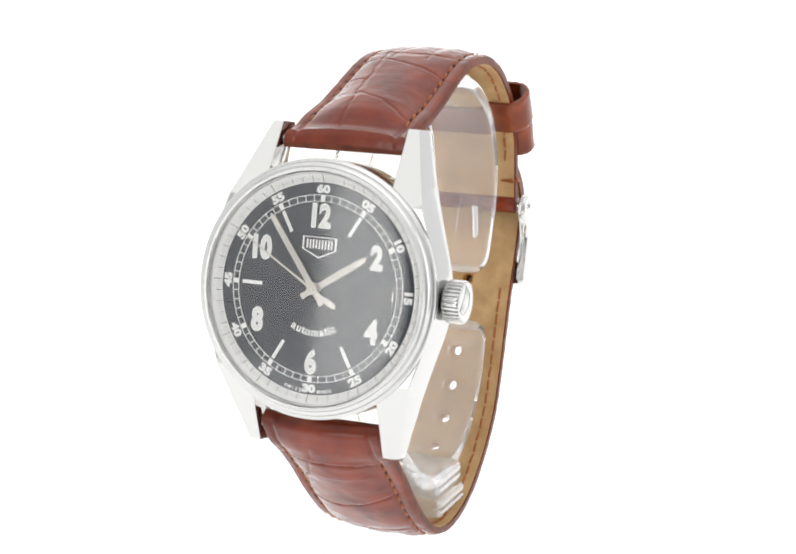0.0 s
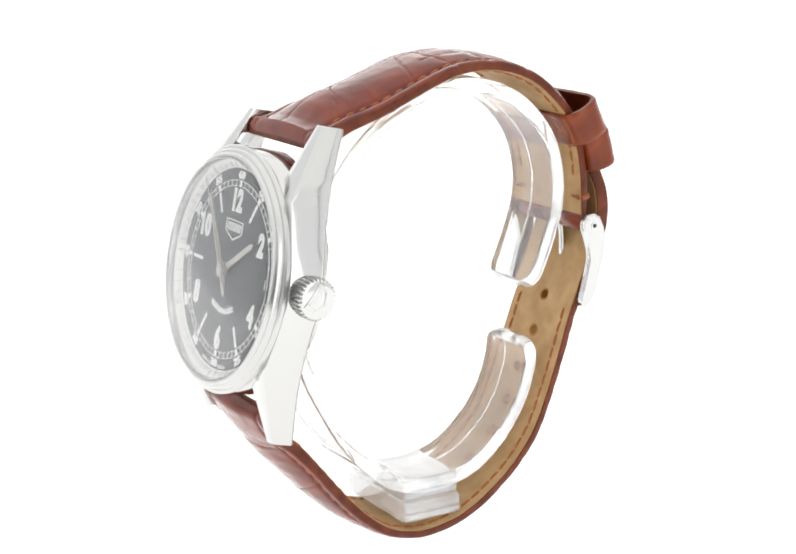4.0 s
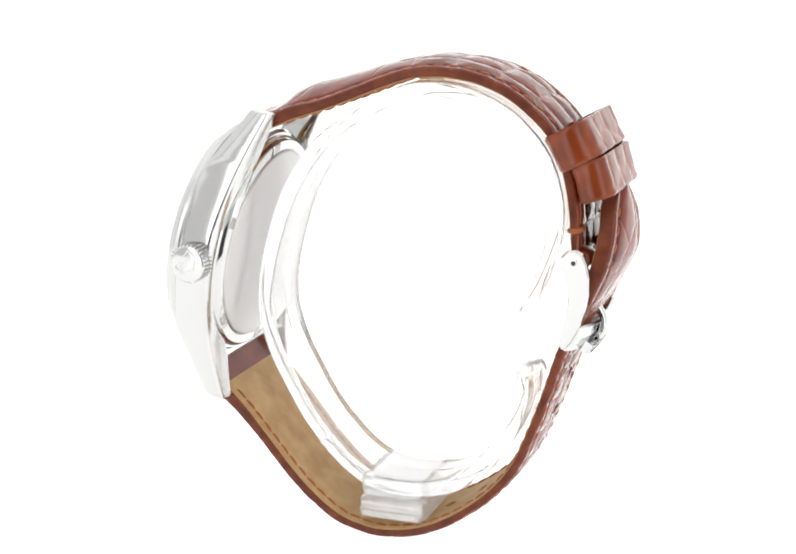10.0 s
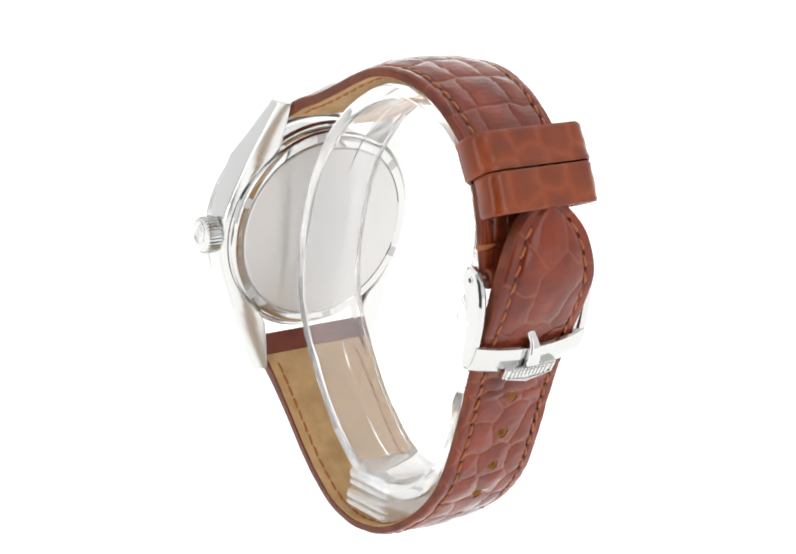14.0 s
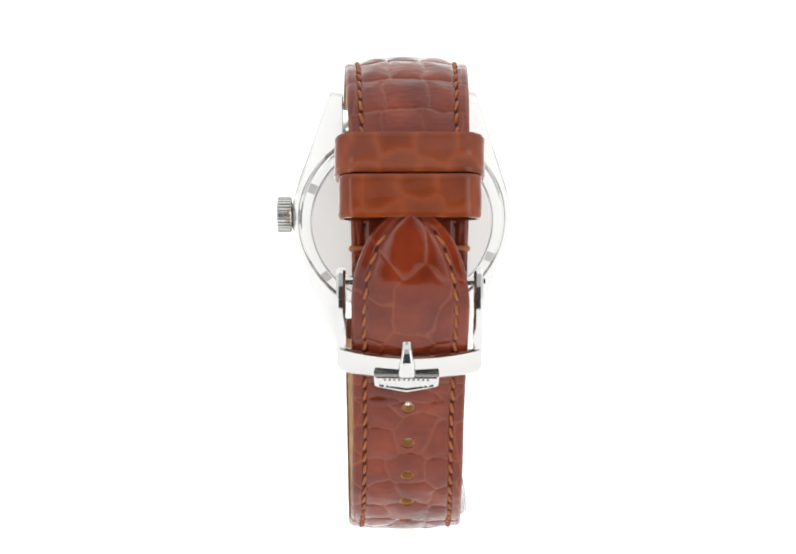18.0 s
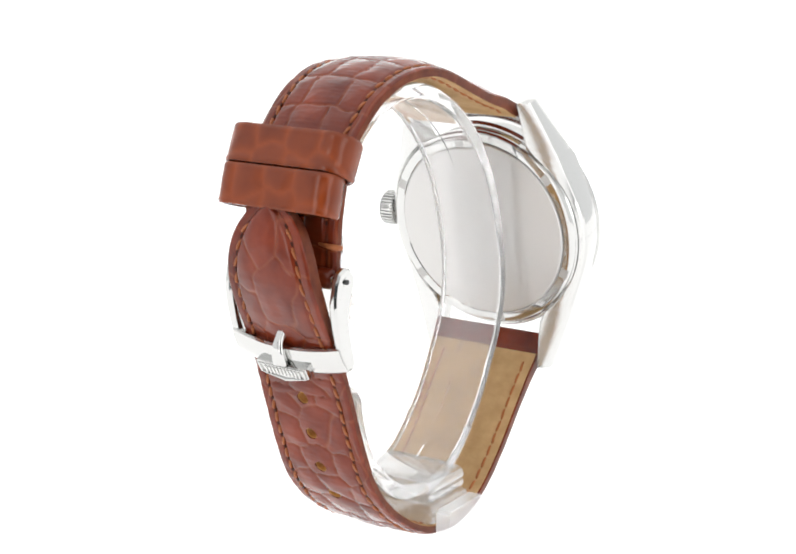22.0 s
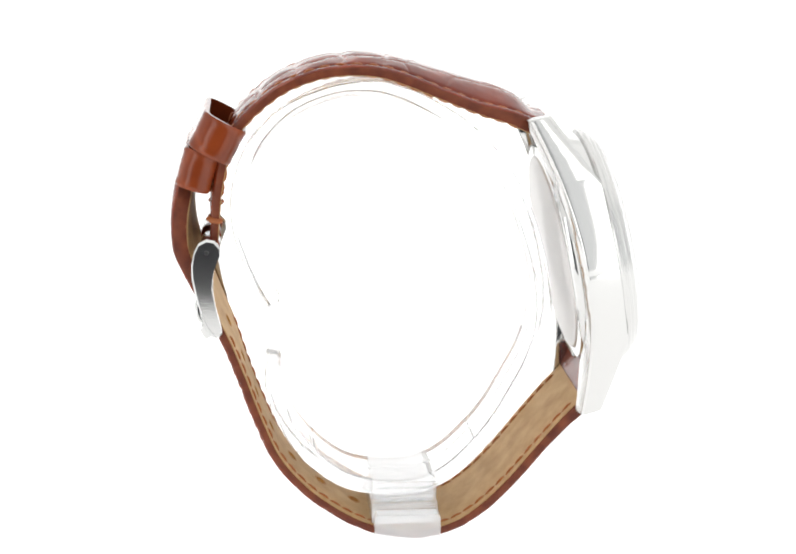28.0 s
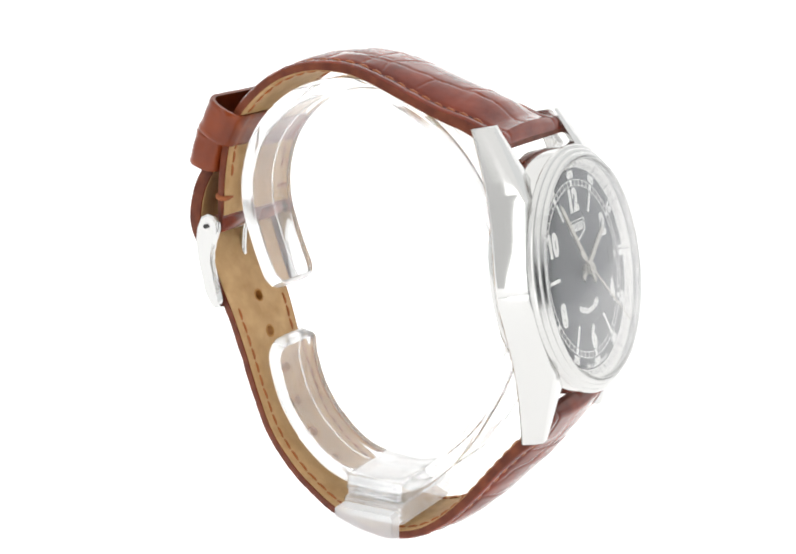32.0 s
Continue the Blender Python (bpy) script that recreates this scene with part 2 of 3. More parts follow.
def case():
    body = head("case_middle", lathe([(14.2, -0.3), (17.5, -0.3), (17.7, -0.6), (18.05, -3.6), (18.1, -5.1), (17.7, -5.6), (14.2, -5.6)], 144), SHINE, label="brushed steel case middle")
    # four lugs, each a tapering horn
    for sx in (1, -1):
        for su in (1, -1):
            rows = []
            us = [-0.4, 0.0, 1.5, 3.0, 4.5, 6.0, 8.0, 10.5, 12.2, 13.5, 15.5, 18.0, 20.0, 21.8, 22.7, 23.0]
            for u in us:
                front = ramp(u, [(0, -0.15), (12.2, -0.15), (23, -5.3)])
                rear = ramp(u, [(0, -5.5), (5, -5.55), (9, -5.85), (14, -6.6), (19, -7.75), (23, -8.85)])
                xo = 17.25 - 0.344 * (u - 6) if u > 6 else 18.28 - 0.0287 * u * u - (0.3 if u < 0 else 0.0)
                xi = ramp(u, [(3, 12), (10, 9.65), (23, 9.65)])
                edge = ramp(u, [(0, 0.12), (12.2, 0.12), (15.5, 0.3), (23, 0.5)])
                fall = ramp(u, [(0, 0.12), (12.2, 0.12), (15.5, 0.8), (18, 1.1), (23, 1.2)])
                xb = xo + 0.095 * (-2.9 - rear - 0.7)
                xo += 0.095 * (-2.9 - front + fall)
                xr = max(xi, min(xo - 0.4, math.sqrt(max(0.0, 17.3 ** 2 - u * u))))
                rows.append([(xi, front - 0.05), (xi + 0.15, front), (xo - edge, front), (xo, front - fall), (xb, rear + 0.7), (xb - ramp(u, [(0, 0.25), (23, 0.35)]), rear + 0.25), (xr + 0.15, rear - 0.3), (xr, rear - 0.15)])
            v = [(sx * x, su * u, n) for u, row in zip(us, rows) for x, n in row]
            k = 8
            f = [(i * k + j, i * k + (j + 1) % k, (i + 1) * k + (j + 1) % k, (i + 1) * k + j) for i in range(len(us) - 1) for j in range(k)]
            f += [tuple(range(k)), tuple(range((len(us) - 1) * k, len(us) * k))]
            lug = head("lug", (v, f), SHINE, label="faceted steel lug", angle=25, round_by=0.14)
            lug.data.materials.append(LUG_BACK)
            for q in lug.data.polygons:
                if (HEAD.to_3x3().inverted() @ q.normal).z < -0.55:
                    q.material_index = 1
    for su in (1, -1):
        v, f = tube([(-9.7, su * 20.5, -5.9), (9.7, su * 20.5, -5.9)], 0.6)
        head("spring_bar", (v, f), STEEL)
    steps = [(16.2, -0.35), (17.6, -0.35), (17.95, -0.2), (18.1, 0.05), (18.1, 0.5), (17.95, 0.68), (17.62, 0.75), (17.55, 0.9), (17.45, 1.25), (17.25, 1.4), (16.95, 1.46), (16.88, 1.6), (16.78, 1.88), (16.6, 2.0), (16.3, 1.98), (16.2, 1.8)]
    head("bezel", lathe(steps, 160), BRUSHED, label="brushed stepped steel bezel", angle=24)
    head("flange", lathe([(14.75, 0.02), (16.15, 0.85), (16.22, -0.6), (14.75, -0.6)], 160), SILVER, label="silver sloping scale ring")
    # domed crystal, a shell
    top = [(0.02, 3.85)] + [(r, 2.85 + 1.0 * (1 - (r / 15.6) ** 2)) for r in [15.3 * i / 12 for i in range(1, 13)]]
    edge = [(15.75, 2.8), (16.0, 2.6), (16.12, 2.3), (16.15, 1.0), (15.95, 1.0), (15.9, 1.9), (15.6, 2.1)]
    under = [(r, n - 0.8) for r, n in reversed(top[:-1])]
    prof = top + edge + under
    glass = head("crystal", lathe(prof, 160, closed=False), CRYSTAL, label="domed clear crystal", angle=60)
    glass.visible_shadow = False
    # back
    head("back_ring", lathe([(14.5, -5.55), (17.2, -5.62), (17.25, -5.9), (17.0, -6.15), (16.95, -6.45), (16.72, -6.8), (16.5, -6.88), (15.3, -6.95), (15.15, -6.85), (15.15, -6.3), (14.5, -6.3)], 160), STEEL, label="polished screw-down back ring with notches", angle=30)
    disc = [(0.02, -7.22), (14.55, -7.22), (14.9, -7.14), (15.06, -6.95), (15.08, -6.2), (0.02, -6.2)]
    head("back_cover", lathe(disc, 144, closed=False), SATIN, label="plain brushed steel back cover", angle=30)
    for k in range(6):
        a = radians(-52.6 + 60 * k)
        m = HEAD @ Matrix.Rotation(-a, 4, "Z") @ Matrix.Translation((0, 15.95, -6.75))
        v, f = box(-0.85, 0.85, -0.6, 0.75, -0.21, 0.2, 0.05)
        obj("notch", v, f, NOTCH, watch, m=m)


case()


def crown():
    m = HEAD @ Matrix.Translation((18.45, 0.1, -3.3)) @ Matrix.Rotation(radians(90), 4, "Y")
    teeth, v = 30, []
    levels = [(-0.9, 0.5), (-0.1, 0.55), (0.1, 0.97), (0.3, 1.0), (2.2, 1.0), (2.45, 0.96)]
    seg = teeth * 6
    for h, k in levels:
        for i in range(seg):
            ph = i % 6
            r = 3.0 * k if ph in (1, 2, 3) else 3.0 * k - (0.34 if k > 0.9 else 0)
            a = 2 * math.pi * i / seg
            v.append((r * math.cos(a), r * math.sin(a), h))
    f = [(r * seg + i, r * seg + (i + 1) % seg, (r + 1) * seg + (i + 1) % seg, (r + 1) * seg + i) for r in range(len(levels) - 1) for i in range(seg)]
    f += [tuple(range(seg)), tuple(range((len(levels) - 1) * seg, len(levels) * seg))]
    ob = obj("crown", v, f, BRUSHED, watch, "fluted steel winding crown", 25, m)
    cap = lathe([(0.02, 2.61)] + [(2.6 * i / 8, 2.45 + 0.16 * (1 - (i / 8) ** 2)) for i in range(1, 9)] + [(2.72, 2.35)], 60, False)
    obj("crown_cap", cap[0], cap[1], SHINE, ob, "domed polished crown end", 40, m)
    return ob, m


CROWN, CROWN_M = crown()


def frame_of(outline, width):
    """A flat border of an outline, as quads."""
    n = len(outline)
    cx, cy = sum(p[0] for p in outline) / n, sum(p[1] for p in outline) / n
    inner = []
    for x, y in outline:
        d = math.hypot(x - cx, y - cy)
        inner.append((cx + (x - cx) * (1 - width * 1.25 / d), cy + (y - cy) * (1 - width * 1.25 / d)))
    return inner


def border(outline, width, lo, hi):
    inner = frame_of(outline, width)
    n = len(outline)
    v = [(x, y, z) for z in (lo, hi) for ring in (outline, inner) for x, y in ring]
    f = []
    for i in range(n):
        j = (i + 1) % n
        f += [(i, j, n + j, n + i), (2 * n + i, 3 * n + i, 3 * n + j, 2 * n + j), (i, 2 * n + i, 2 * n + j, j), (n + i, n + j, 3 * n + j, 3 * n + i)]
    return v, f


def badge_bars(w, h, count, lo, hi, thick=0.45):
    """Plain upright bars that stand for lettering."""
    out = []
    for i in range(count):
        x = -w / 2 + w * (i + 0.5) / count
        out.append(box(x - w / count * thick / 2, x + w / count * thick / 2, -h / 2, h / 2, lo, hi))
    return join(*out)


def text_mesh(name, body, size, material, parent, m, bold=0.0, wide=1.0, label="", lift=0.04):
    cu = bpy.data.curves.new(name, "FONT")
    cu.body, cu.size, cu.align_x, cu.align_y = body, size, "CENTER", "CENTER"
    cu.offset, cu.extrude, cu.resolution_u = bold, lift, 3
    tmp = bpy.data.objects.new("tmp", cu)
    scene.collection.objects.link(tmp)
    deps = bpy.context.evaluated_depsgraph_get()
    me = bpy.data.meshes.new_from_object(tmp.evaluated_get(deps))
    bpy.data.objects.remove(tmp)
    xs = [q.co.x for q in me.vertices]
    ys = [q.co.y for q in me.vertices]
    cx, cy = (min(xs) + max(xs)) / 2, (min(ys) + max(ys)) / 2
    for q in me.vertices:
        c = m @ Vector(((q.co.x - cx) * wide, q.co.y - cy, q.co.z))
        q.co = c * MM
    me.materials.clear()
    me.materials.append(material)
    ob = new(name, me)
    ob.parent = parent
    return tagged(ob, label)


def at_angle(deg, r, n=0.0, turn=True):
    """A pose on the dial, degrees clockwise from twelve."""
    a = radians(deg)
    m = HEAD @ Matrix.Translation((r * math.sin(a), r * math.cos(a), n))
    return m @ Matrix.Rotation(-a, 4, "Z") if turn else m


def dial():
    plate = head("dial", lathe([(0.02, 0.0), (14.8, 0.0), (14.8, -0.5), (0.02, -0.5)], 120, False), DIAL, label="glossy black dial")
    for deg, word in ((0, "12"), (60, "2"), (120, "4"), (180, "6"), (240, "8"), (300, "10")):
        text_mesh("hour_numeral", word, 4.35, WHITE, plate, at_angle(deg, 10.15, 0.06, False), 0.25, 0.78, "white numeral")
        text_mesh("numeral_lume", word, 4.35, LUME, plate, at_angle(deg, 10.15, 0.075, False), 0.06, 0.78)
    for deg in (30, 150, 210, 330):
        v, f = box(-0.25, 0.25, -1.55, 1.55, 0, 0.1, 0.03)
        obj("hour_marker", v, f, WHITE, plate, m=at_angle(deg, 10.35, 0))
    v, f = box(-0.25, 0.25, -1.55, 1.55, 0, 0.1, 0.03)
    obj("hour_marker", v, f, WHITE, plate, m=at_angle(270, 9.95, 0))
    for i in range(12):
        text_mesh("minute_numeral", "%02d" % (i * 5 or 60), 1.5, WHITE, plate, at_angle(i * 30, 13.86, 0.04) @ Matrix.Rotation(math.pi if 4 <= i <= 8 else 0.0, 4, "Z"), 0.09, 1.32)
    track = [lathe([(12.95, 0.0), (13.05, 0.0), (13.05, 0.05), (12.95, 0.05)], 120), lathe([(12.1, 0.0), (12.2, 0.0), (12.2, 0.05), (12.1, 0.05)], 120)]
    for name, (v, f) in zip(("track_ring", "track_ring"), track):
        head(name, (v, f), WHITE, plate)
    for i in range(60):
        big = i % 5 == 0
        w = 0.34 if big else 0.06
        if i == 15:
            continue
        v, f = box(-w, w, -0.42, 0.42, 0, 0.06)
        obj("minute_tick", v, f, WHITE, plate, m=at_angle(i * 6, 12.57, 0))
    # scale on the flange
    slope = math.atan2(0.83, 1.4)
    fine = []
    for i in range(300):
        if i % 5:
            m = Matrix.Rotation(-radians(i * 1.2), 4, "Z") @ Matrix.Translation((0, 15.25, 0.325)) @ Matrix.Rotation(slope, 4, "X")
            v, f = box(-0.025, 0.025, -0.4, 0.25, 0, 0.02)
            fine.append(([tuple(m @ Vector(q)) for q in v], f))
    tagged(head("fine_scale", join(*fine), FAINT_INK, plate), kind="stuff")
    for i in range(60):
        long = 0.75 if i % 5 == 0 else 0.4
        m = HEAD @ Matrix.Rotation(-radians(i * 6), 4, "Z") @ Matrix.Translation((0, 15.2, 0.3)) @ Matrix.Rotation(slope, 4, "X")
        v, f = box(-0.045, 0.045, -0.4, long, 0, 0.03)
        obj("scale_mark", v, f, INK, plate, m=m)
    # date
    m = at_angle(90, 11.05, 0.0, False)
    v, f = border([(-1.7, 1.35), (1.7, 1.35), (1.7, -1.35), (-1.7, -1.35)], 0.16, 0, 0.06)
    obj("date_frame", v, f, DATE, plate, "dark frame of the date window", m=m)
    v, f = box(-1.55, 1.55, -1.2, 1.2, 0.005, 0.02)
    obj("date_disc", v, f, DATE, plate, m=m)
    text_mesh("date_numeral", "1", 1.9, WHITE, plate, m @ Matrix.Translation((0.5, 0, 0.04)), 0.02, 0.9)
    # badge without lettering, and the words
    m = at_angle(0, 5.75, 0.0, False)
    out = [(-2.6, 1.45), (2.6, 1.45), (2.6, -0.35), (0, -1.55), (-2.6, -0.35)]
    v, f = border(out, 0.2, 0, 0.07)
    b = obj("dial_badge", v, f, WHITE, plate, "white outlined shield badge", m=m)
    v, f = badge_bars(4.2, 1.25, 9, 0, 0.06, 0.5)
    obj("badge_bars", v, f, WHITE, b, m=m @ Matrix.Translation((0, 0.42, 0)))
    widths = {"a": 0.93, "u": 0.95, "t": 0.66, "o": 0.95, "m": 1.45, "i": 0.45, "c": 0.85}
    word, run = "automatic", 0.0
    total = sum(widths[ch] for ch in word)
    for ch in word:
        a = (run + widths[ch] / 2 - total / 2) * 0.9 / 6.15
        run += widths[ch]
        tall = 0.16 if ch in "ti" else 0.0
        text_mesh("letter", ch, 1.6, WHITE, plate, HEAD @ Matrix.Rotation(a, 4, "Z") @ Matrix.Translation((0, -6.2 + tall, 0.04)), 0.05, 0.95)
    for word, mid in (("SWISS", 190), ("MADE", 170)):
        for i, ch in enumerate(word):
            a = mid - (i - (len(word) - 1) / 2) * 2.4
            text_mesh("letter", ch, 0.72, WHITE, plate, at_angle(a, 14.25, 0.04) @ Matrix.Rotation(math.pi, 4, "Z"), 0.015, 1.0)
    return plate


dial()


def pointers():
    """The three hands, each on a pivot in the head's space."""
    def baton(length, tail, w, n, tip):
        out = [(-w * 0.95, 0.8), (-w, length * 0.5), (-w * 0.9, length - 0.7), (0, length), (w * 0.9, length - 0.7), (w, length * 0.5), (w * 0.95, 0.8), (0.95, 0.35), (0.95, -0.35), (w * 0.8, -0.8), (w * 0.95, -tail), (-w * 0.95, -tail), (-w * 0.8, -0.8), (-0.95, -0.35), (-0.95, 0.35)]
        return prism(out, n, n + 0.22, "z", 0.05)
    made = []
    for name, vf, lume, label in (("hour_hand", baton(9.1, 2.3, 0.46, 0.55, 0), (0.24, 1.6, 7.2, 0.78), "pale steel hour hand"),
                                  ("minute_hand", baton(12.4, 2.6, 0.42, 0.95, 0), (0.22, 1.6, 9.8, 1.18), "pale steel minute hand")):
        ob = obj(name, vf[0], vf[1], HANDM, watch, label, 25)
        w, a, b, n = lume
        obj("lume_strip", *box(-w, w, a, b, n - 0.02, n + 0.03), HAND_LUME, ob)
        made.append(ob)
    needle = [(-0.06, 15.0), (0.06, 15.0), (0.16, 1.0), (0.5, 0.5), (0.5, -0.5), (0.17, -1.0), (0.2, -2.2), (0.42, -2.6), (0.42, -4.0), (0, -4.5), (-0.42, -4.0), (-0.42, -2.6), (-0.2, -2.2), (-0.17, -1.0), (-0.5, -0.5), (-0.5, 0.5), (-0.16, 1.0)]
    v, f = prism(needle, 1.35, 1.5, "z", 0.03)
    sec = obj("second_hand", v, f, HANDM, watch, "thin pale steel second hand", 25)
    hub = lathe([(0.02, 1.85), (0.3, 1.83), (0.42, 1.72), (0.44, 1.62), (0.72, 1.62), (0.8, 1.52), (0.8, 1.3), (0.55, 1.25), (0.55, 0.1), (0.02, 0.1)], 32, False)
    obj("hub", hub[0], hub[1], HANDM, sec)
    return made[0], made[1], sec


HOUR, MINUTE, SECOND = pointers()

# ---- the strap ----
UPPER = curve([(-21.5, 76.9), (-20.0, 77.0), (-17.6, 77.7), (-14.5, 79.1), (-10.8, 80.3), (-7.1, 81.7), (-3.4, 83.2), (0.3, 84.7), (4.0, 85.9), (7.7, 86.3), (11.3, 86.1), (15.0, 85.2), (18.7, 83.5), (22.4, 80.6), (24.8, 77.8), (26.5, 74.0), (27.6, 69.0), (28.0, 65.0), (28.3, 61.5), (28.6, 60.0)], 0.19)
LOWER = curve([(-28.0, 40.0), (-27.3, 38.3), (-26.3, 36.5), (-24.8, 35.0), (-22.9, 33.0), (-19.2, 28.6), (-15.3, 23.9), (-11.5, 20.1), (-7.6, 17.3), (-3.7, 16.0), (-0.5, 15.7), (4.2, 16.4), (8.1, 17.9), (12.0, 20.3), (15.9, 23.5), (19.6, 28.1), (22.2, 34.0), (24.4, 40.2), (26.5, 46.3), (28.7, 51.5), (30.6, 56.5), (32.0, 61.0), (32.3, 65.0), (31.9, 68.5), (31.5, 70.9)], 0.2)


def hashed(i, j, k):
    """A fixed random pair for a cell."""
    v = noise.cell_vector(Vector((i + 0.5, j + 0.5, k + 0.5)))
    return v.x, v.y


def cells(a, b, seed, jitter):
    """Distance to the nearest border of a loosely gridded cell pattern."""
    ia, ib = math.floor(a), math.floor(b)
    near = []
    for i in (ia - 1, ia, ia + 1):
        for j in (ib - 1, ib, ib + 1):
            hx, hy = hashed(i, j, seed)
            near.append(((i + 0.5 + (hx - 0.5) * jitter - a) ** 2 + (j + 0.5 + (hy - 0.5) * jitter - b) ** 2))
    near.sort()
    return math.sqrt(near[1]) - math.sqrt(near[0])


PLATE_ROWS = (26.5, 32.4, 38.9, 45.0, 51.0, 57.5, 64.0, 71.0)


def scales(s, x, side):
    """Distance in millimetres to the nearest crease between the scales: large plates near the case, smaller ones on."""
    best = 9.0
    wob = 0.5 * noise.noise(Vector((s * 0.35, x * 0.35, side * 3.0)))
    if side > 0:
        if s < 27.5:
            spine = -2.0 - 0.1 * (s - 8) + wob
            best = abs(x - spine) + max(0.0, 1.5 - s) * 0.5
            cuts = (11.6 - 0.5 * (x + 2), 23.6 - 0.35 * (x + 2)) if x > spine else (16.4 - 0.35 * (x + 3), 24.6 + 0.3 * (x + 3))
            for c in cuts:
                best = min(best, abs(s - c + wob))
        if s > 24.5:
            t = s + wob * 0.8 - 0.012 * x * x
            row = sum(t > r for r in PLATE_ROWS)
            best = min(best, min(abs(t - r) for r in PLATE_ROWS))
            shift = hashed(row, 3, 7)
            for k, c in enumerate((3.4, -2.0, 7.6, -7.4)):
                best = min(best, abs(x - c - (shift[k % 2] - 0.5) * 2.0 + wob * 0.7 + 0.15 * math.sin(t * 0.9 + k)))
        return best
    if s < 30:
        spine = -3.2 - 0.38 * (s - 6) + wob
        if 4.0 < s < 17:
            best = abs(x - spine)
        for c in (6.3 + 0.03 * (x - 1) ** 2 * 0.5, 18.3 - 0.22 * (x - 1) - 0.02 * x * x, 28.0 - 0.15 * x):
            best = min(best, abs(s - c + wob))
    if s > 27:
        big = min(1.0, max(0.0, (s - 78) / 6))
        small = cells(s / (5.8 + 1.8 * big) + wob * 0.25, x / (5.4 + 1.4 * big) + 0.5 + wob * 0.2, 13, 0.66) * (2.9 + 0.6 * big)
        best = min(best, small + max(0.0, (30 - s) * 0.4))
    return best


def strap(name, line, width, thick, pad, side, label, tip=False, holes=(), twist=((0, 0.0), (200, 0.0))):
    """One leather half: the line is its lining face; width, thick and pad run along it."""
    n = len(line)
    step = (line[1] - line[0]).length
    cols = 88
    top, bottom, crease = [], [], []
    total = (n - 1) * step
    for i in range(n):
        t = (line[min(i + 1, n - 1)] - line[max(i - 1, 0)]).normalized()
        out = Vector((-t.y, t.x)) * side
        s = i * step
        w, th, pd = ramp(s, width), ramp(s, thick), ramp(s, pad)
        if tip:
            left = total - s
            if left < 13:
                w *= math.sqrt(max(0.03, 1 - ((13 - left) / 13.2) ** 2.0))
        for j in range(cols + 1):
            q = -1 + 2 * j / cols
            q = math.sin(q * math.pi / 2 * 0.9) / math.sin(math.pi / 2 * 0.9)
            x = q * w
            inner = max(0.0, 1 - (abs(x) / max(0.5, w - 1.7)) ** ramp(s, [(0, 1.7), (12, 2.2), (25, 3.0), (200, 3.0)]))
            groove = max(0.0, 0.25 * (1 - abs(abs(x) - (w - 1.85)) / 0.5))
            c = scales(s, x, side)
            k = max(0.0, 1 - c / 0.22)
            k2 = math.exp(-(c / 0.8) ** 2)
            deep = 0.4 + 0.6 * min(1, inner * 2)
            far = min(1.0, max(0.0, (s - 24) / 5))
            if side < 0:
                deep *= 1 - 0.5 * min(1.0, max(0.0, (s - 86) / 6))
            k3 = math.exp(-(c / 1.5) ** 2)
            h = th + pd * inner - groove - (0.2 * k + (0.02 + 0.04 * far) * k2 + 0.2 * far * k3) * deep + 0.05 * noise.noise(Vector((s * 0.5, x * 0.5, side)))
            h += (0.008 + 0.034 * far) * noise.noise(Vector((s * 3.0, x * 0.45, side))) * deep
            round_off = max(0.0, (abs(q) - 0.93) / 0.07)
            h -= 0.35 * round_off ** 2
            if s < 1.2:
                h *= 0.3 + 0.7 * math.sqrt(max(0.0, 1 - (1 - s / 1.2) ** 2))
            base = line[i] + Vector((-x * ramp(s, twist), 0))
            p = base + out * h
            top.append((x, p.x, p.y))
            crease.append(k * (0.6 if s > 27 else 0.05))
            pin = base + out * 0.14
            bottom.append((x, pin.x, pin.y))
    c1 = cols + 1
    verts = top + bottom
    off = len(top)
    faces = []
    hs = []
    for hx, hs_at, hr in holes:
        hs.append((hx, hs_at, hr))

    def in_hole(x, s):
        return any((x - a) ** 2 + (s - b) ** 2 < r * r for a, b, r in hs)
    if hs:
        for i in range(n):
            for j in range(c1):
                x, s = top[i * c1 + j][0], i * step
                for a, b, r in hs:
                    d = math.hypot(x - a, s - b)
                    if abs(d - r) < 0.17 and d > 0.01:
                        nx, ns = a + (x - a) * r / d, b + (s - b) * r / d
                        t = (line[min(i + 1, n - 1)] - line[max(i - 1, 0)]).normalized() * (ns - s)
                        for o in (0, off):
                            vv = verts[o + i * c1 + j]
                            verts[o + i * c1 + j] = (nx, vv[1] + t.x, vv[2] + t.y)
    open_edges = {}
    sides = []
    for i in range(n - 1):
        for j in range(cols):
            a, b, c, d = i * c1 + j, i * c1 + j + 1, (i + 1) * c1 + j + 1, (i + 1) * c1 + j
            if hs and in_hole((top[a][0] + top[b][0]) / 2, (i + 0.5) * step):
                continue
            faces.append((a, b, c, d))
            faces.append((off + a, off + d, off + c, off + b))
            for e in ((a, b), (b, c), (c, d), (d, a)):
                key = (min(e), max(e))
                open_edges[key] = open_edges.get(key, 0) + 1
    for (a, b), k in open_edges.items():
        if k == 1:
            sides.append(len(faces))
            faces.append((a, b, off + b, off + a))
    ob = obj(name, verts, faces, LEATHER, watch, label, 60)
    ob.data.materials.append(EDGE)
    for k in sides:
        ob.data.polygons[k].material_index = 1
    at = ob.data.attributes.new("crease", "FLOAT", "POINT")
    at.data.foreach_set("value", crease + [0.0] * len(bottom))
    # lining: a thin sheet set in from the edge
    lv, lf = [], []
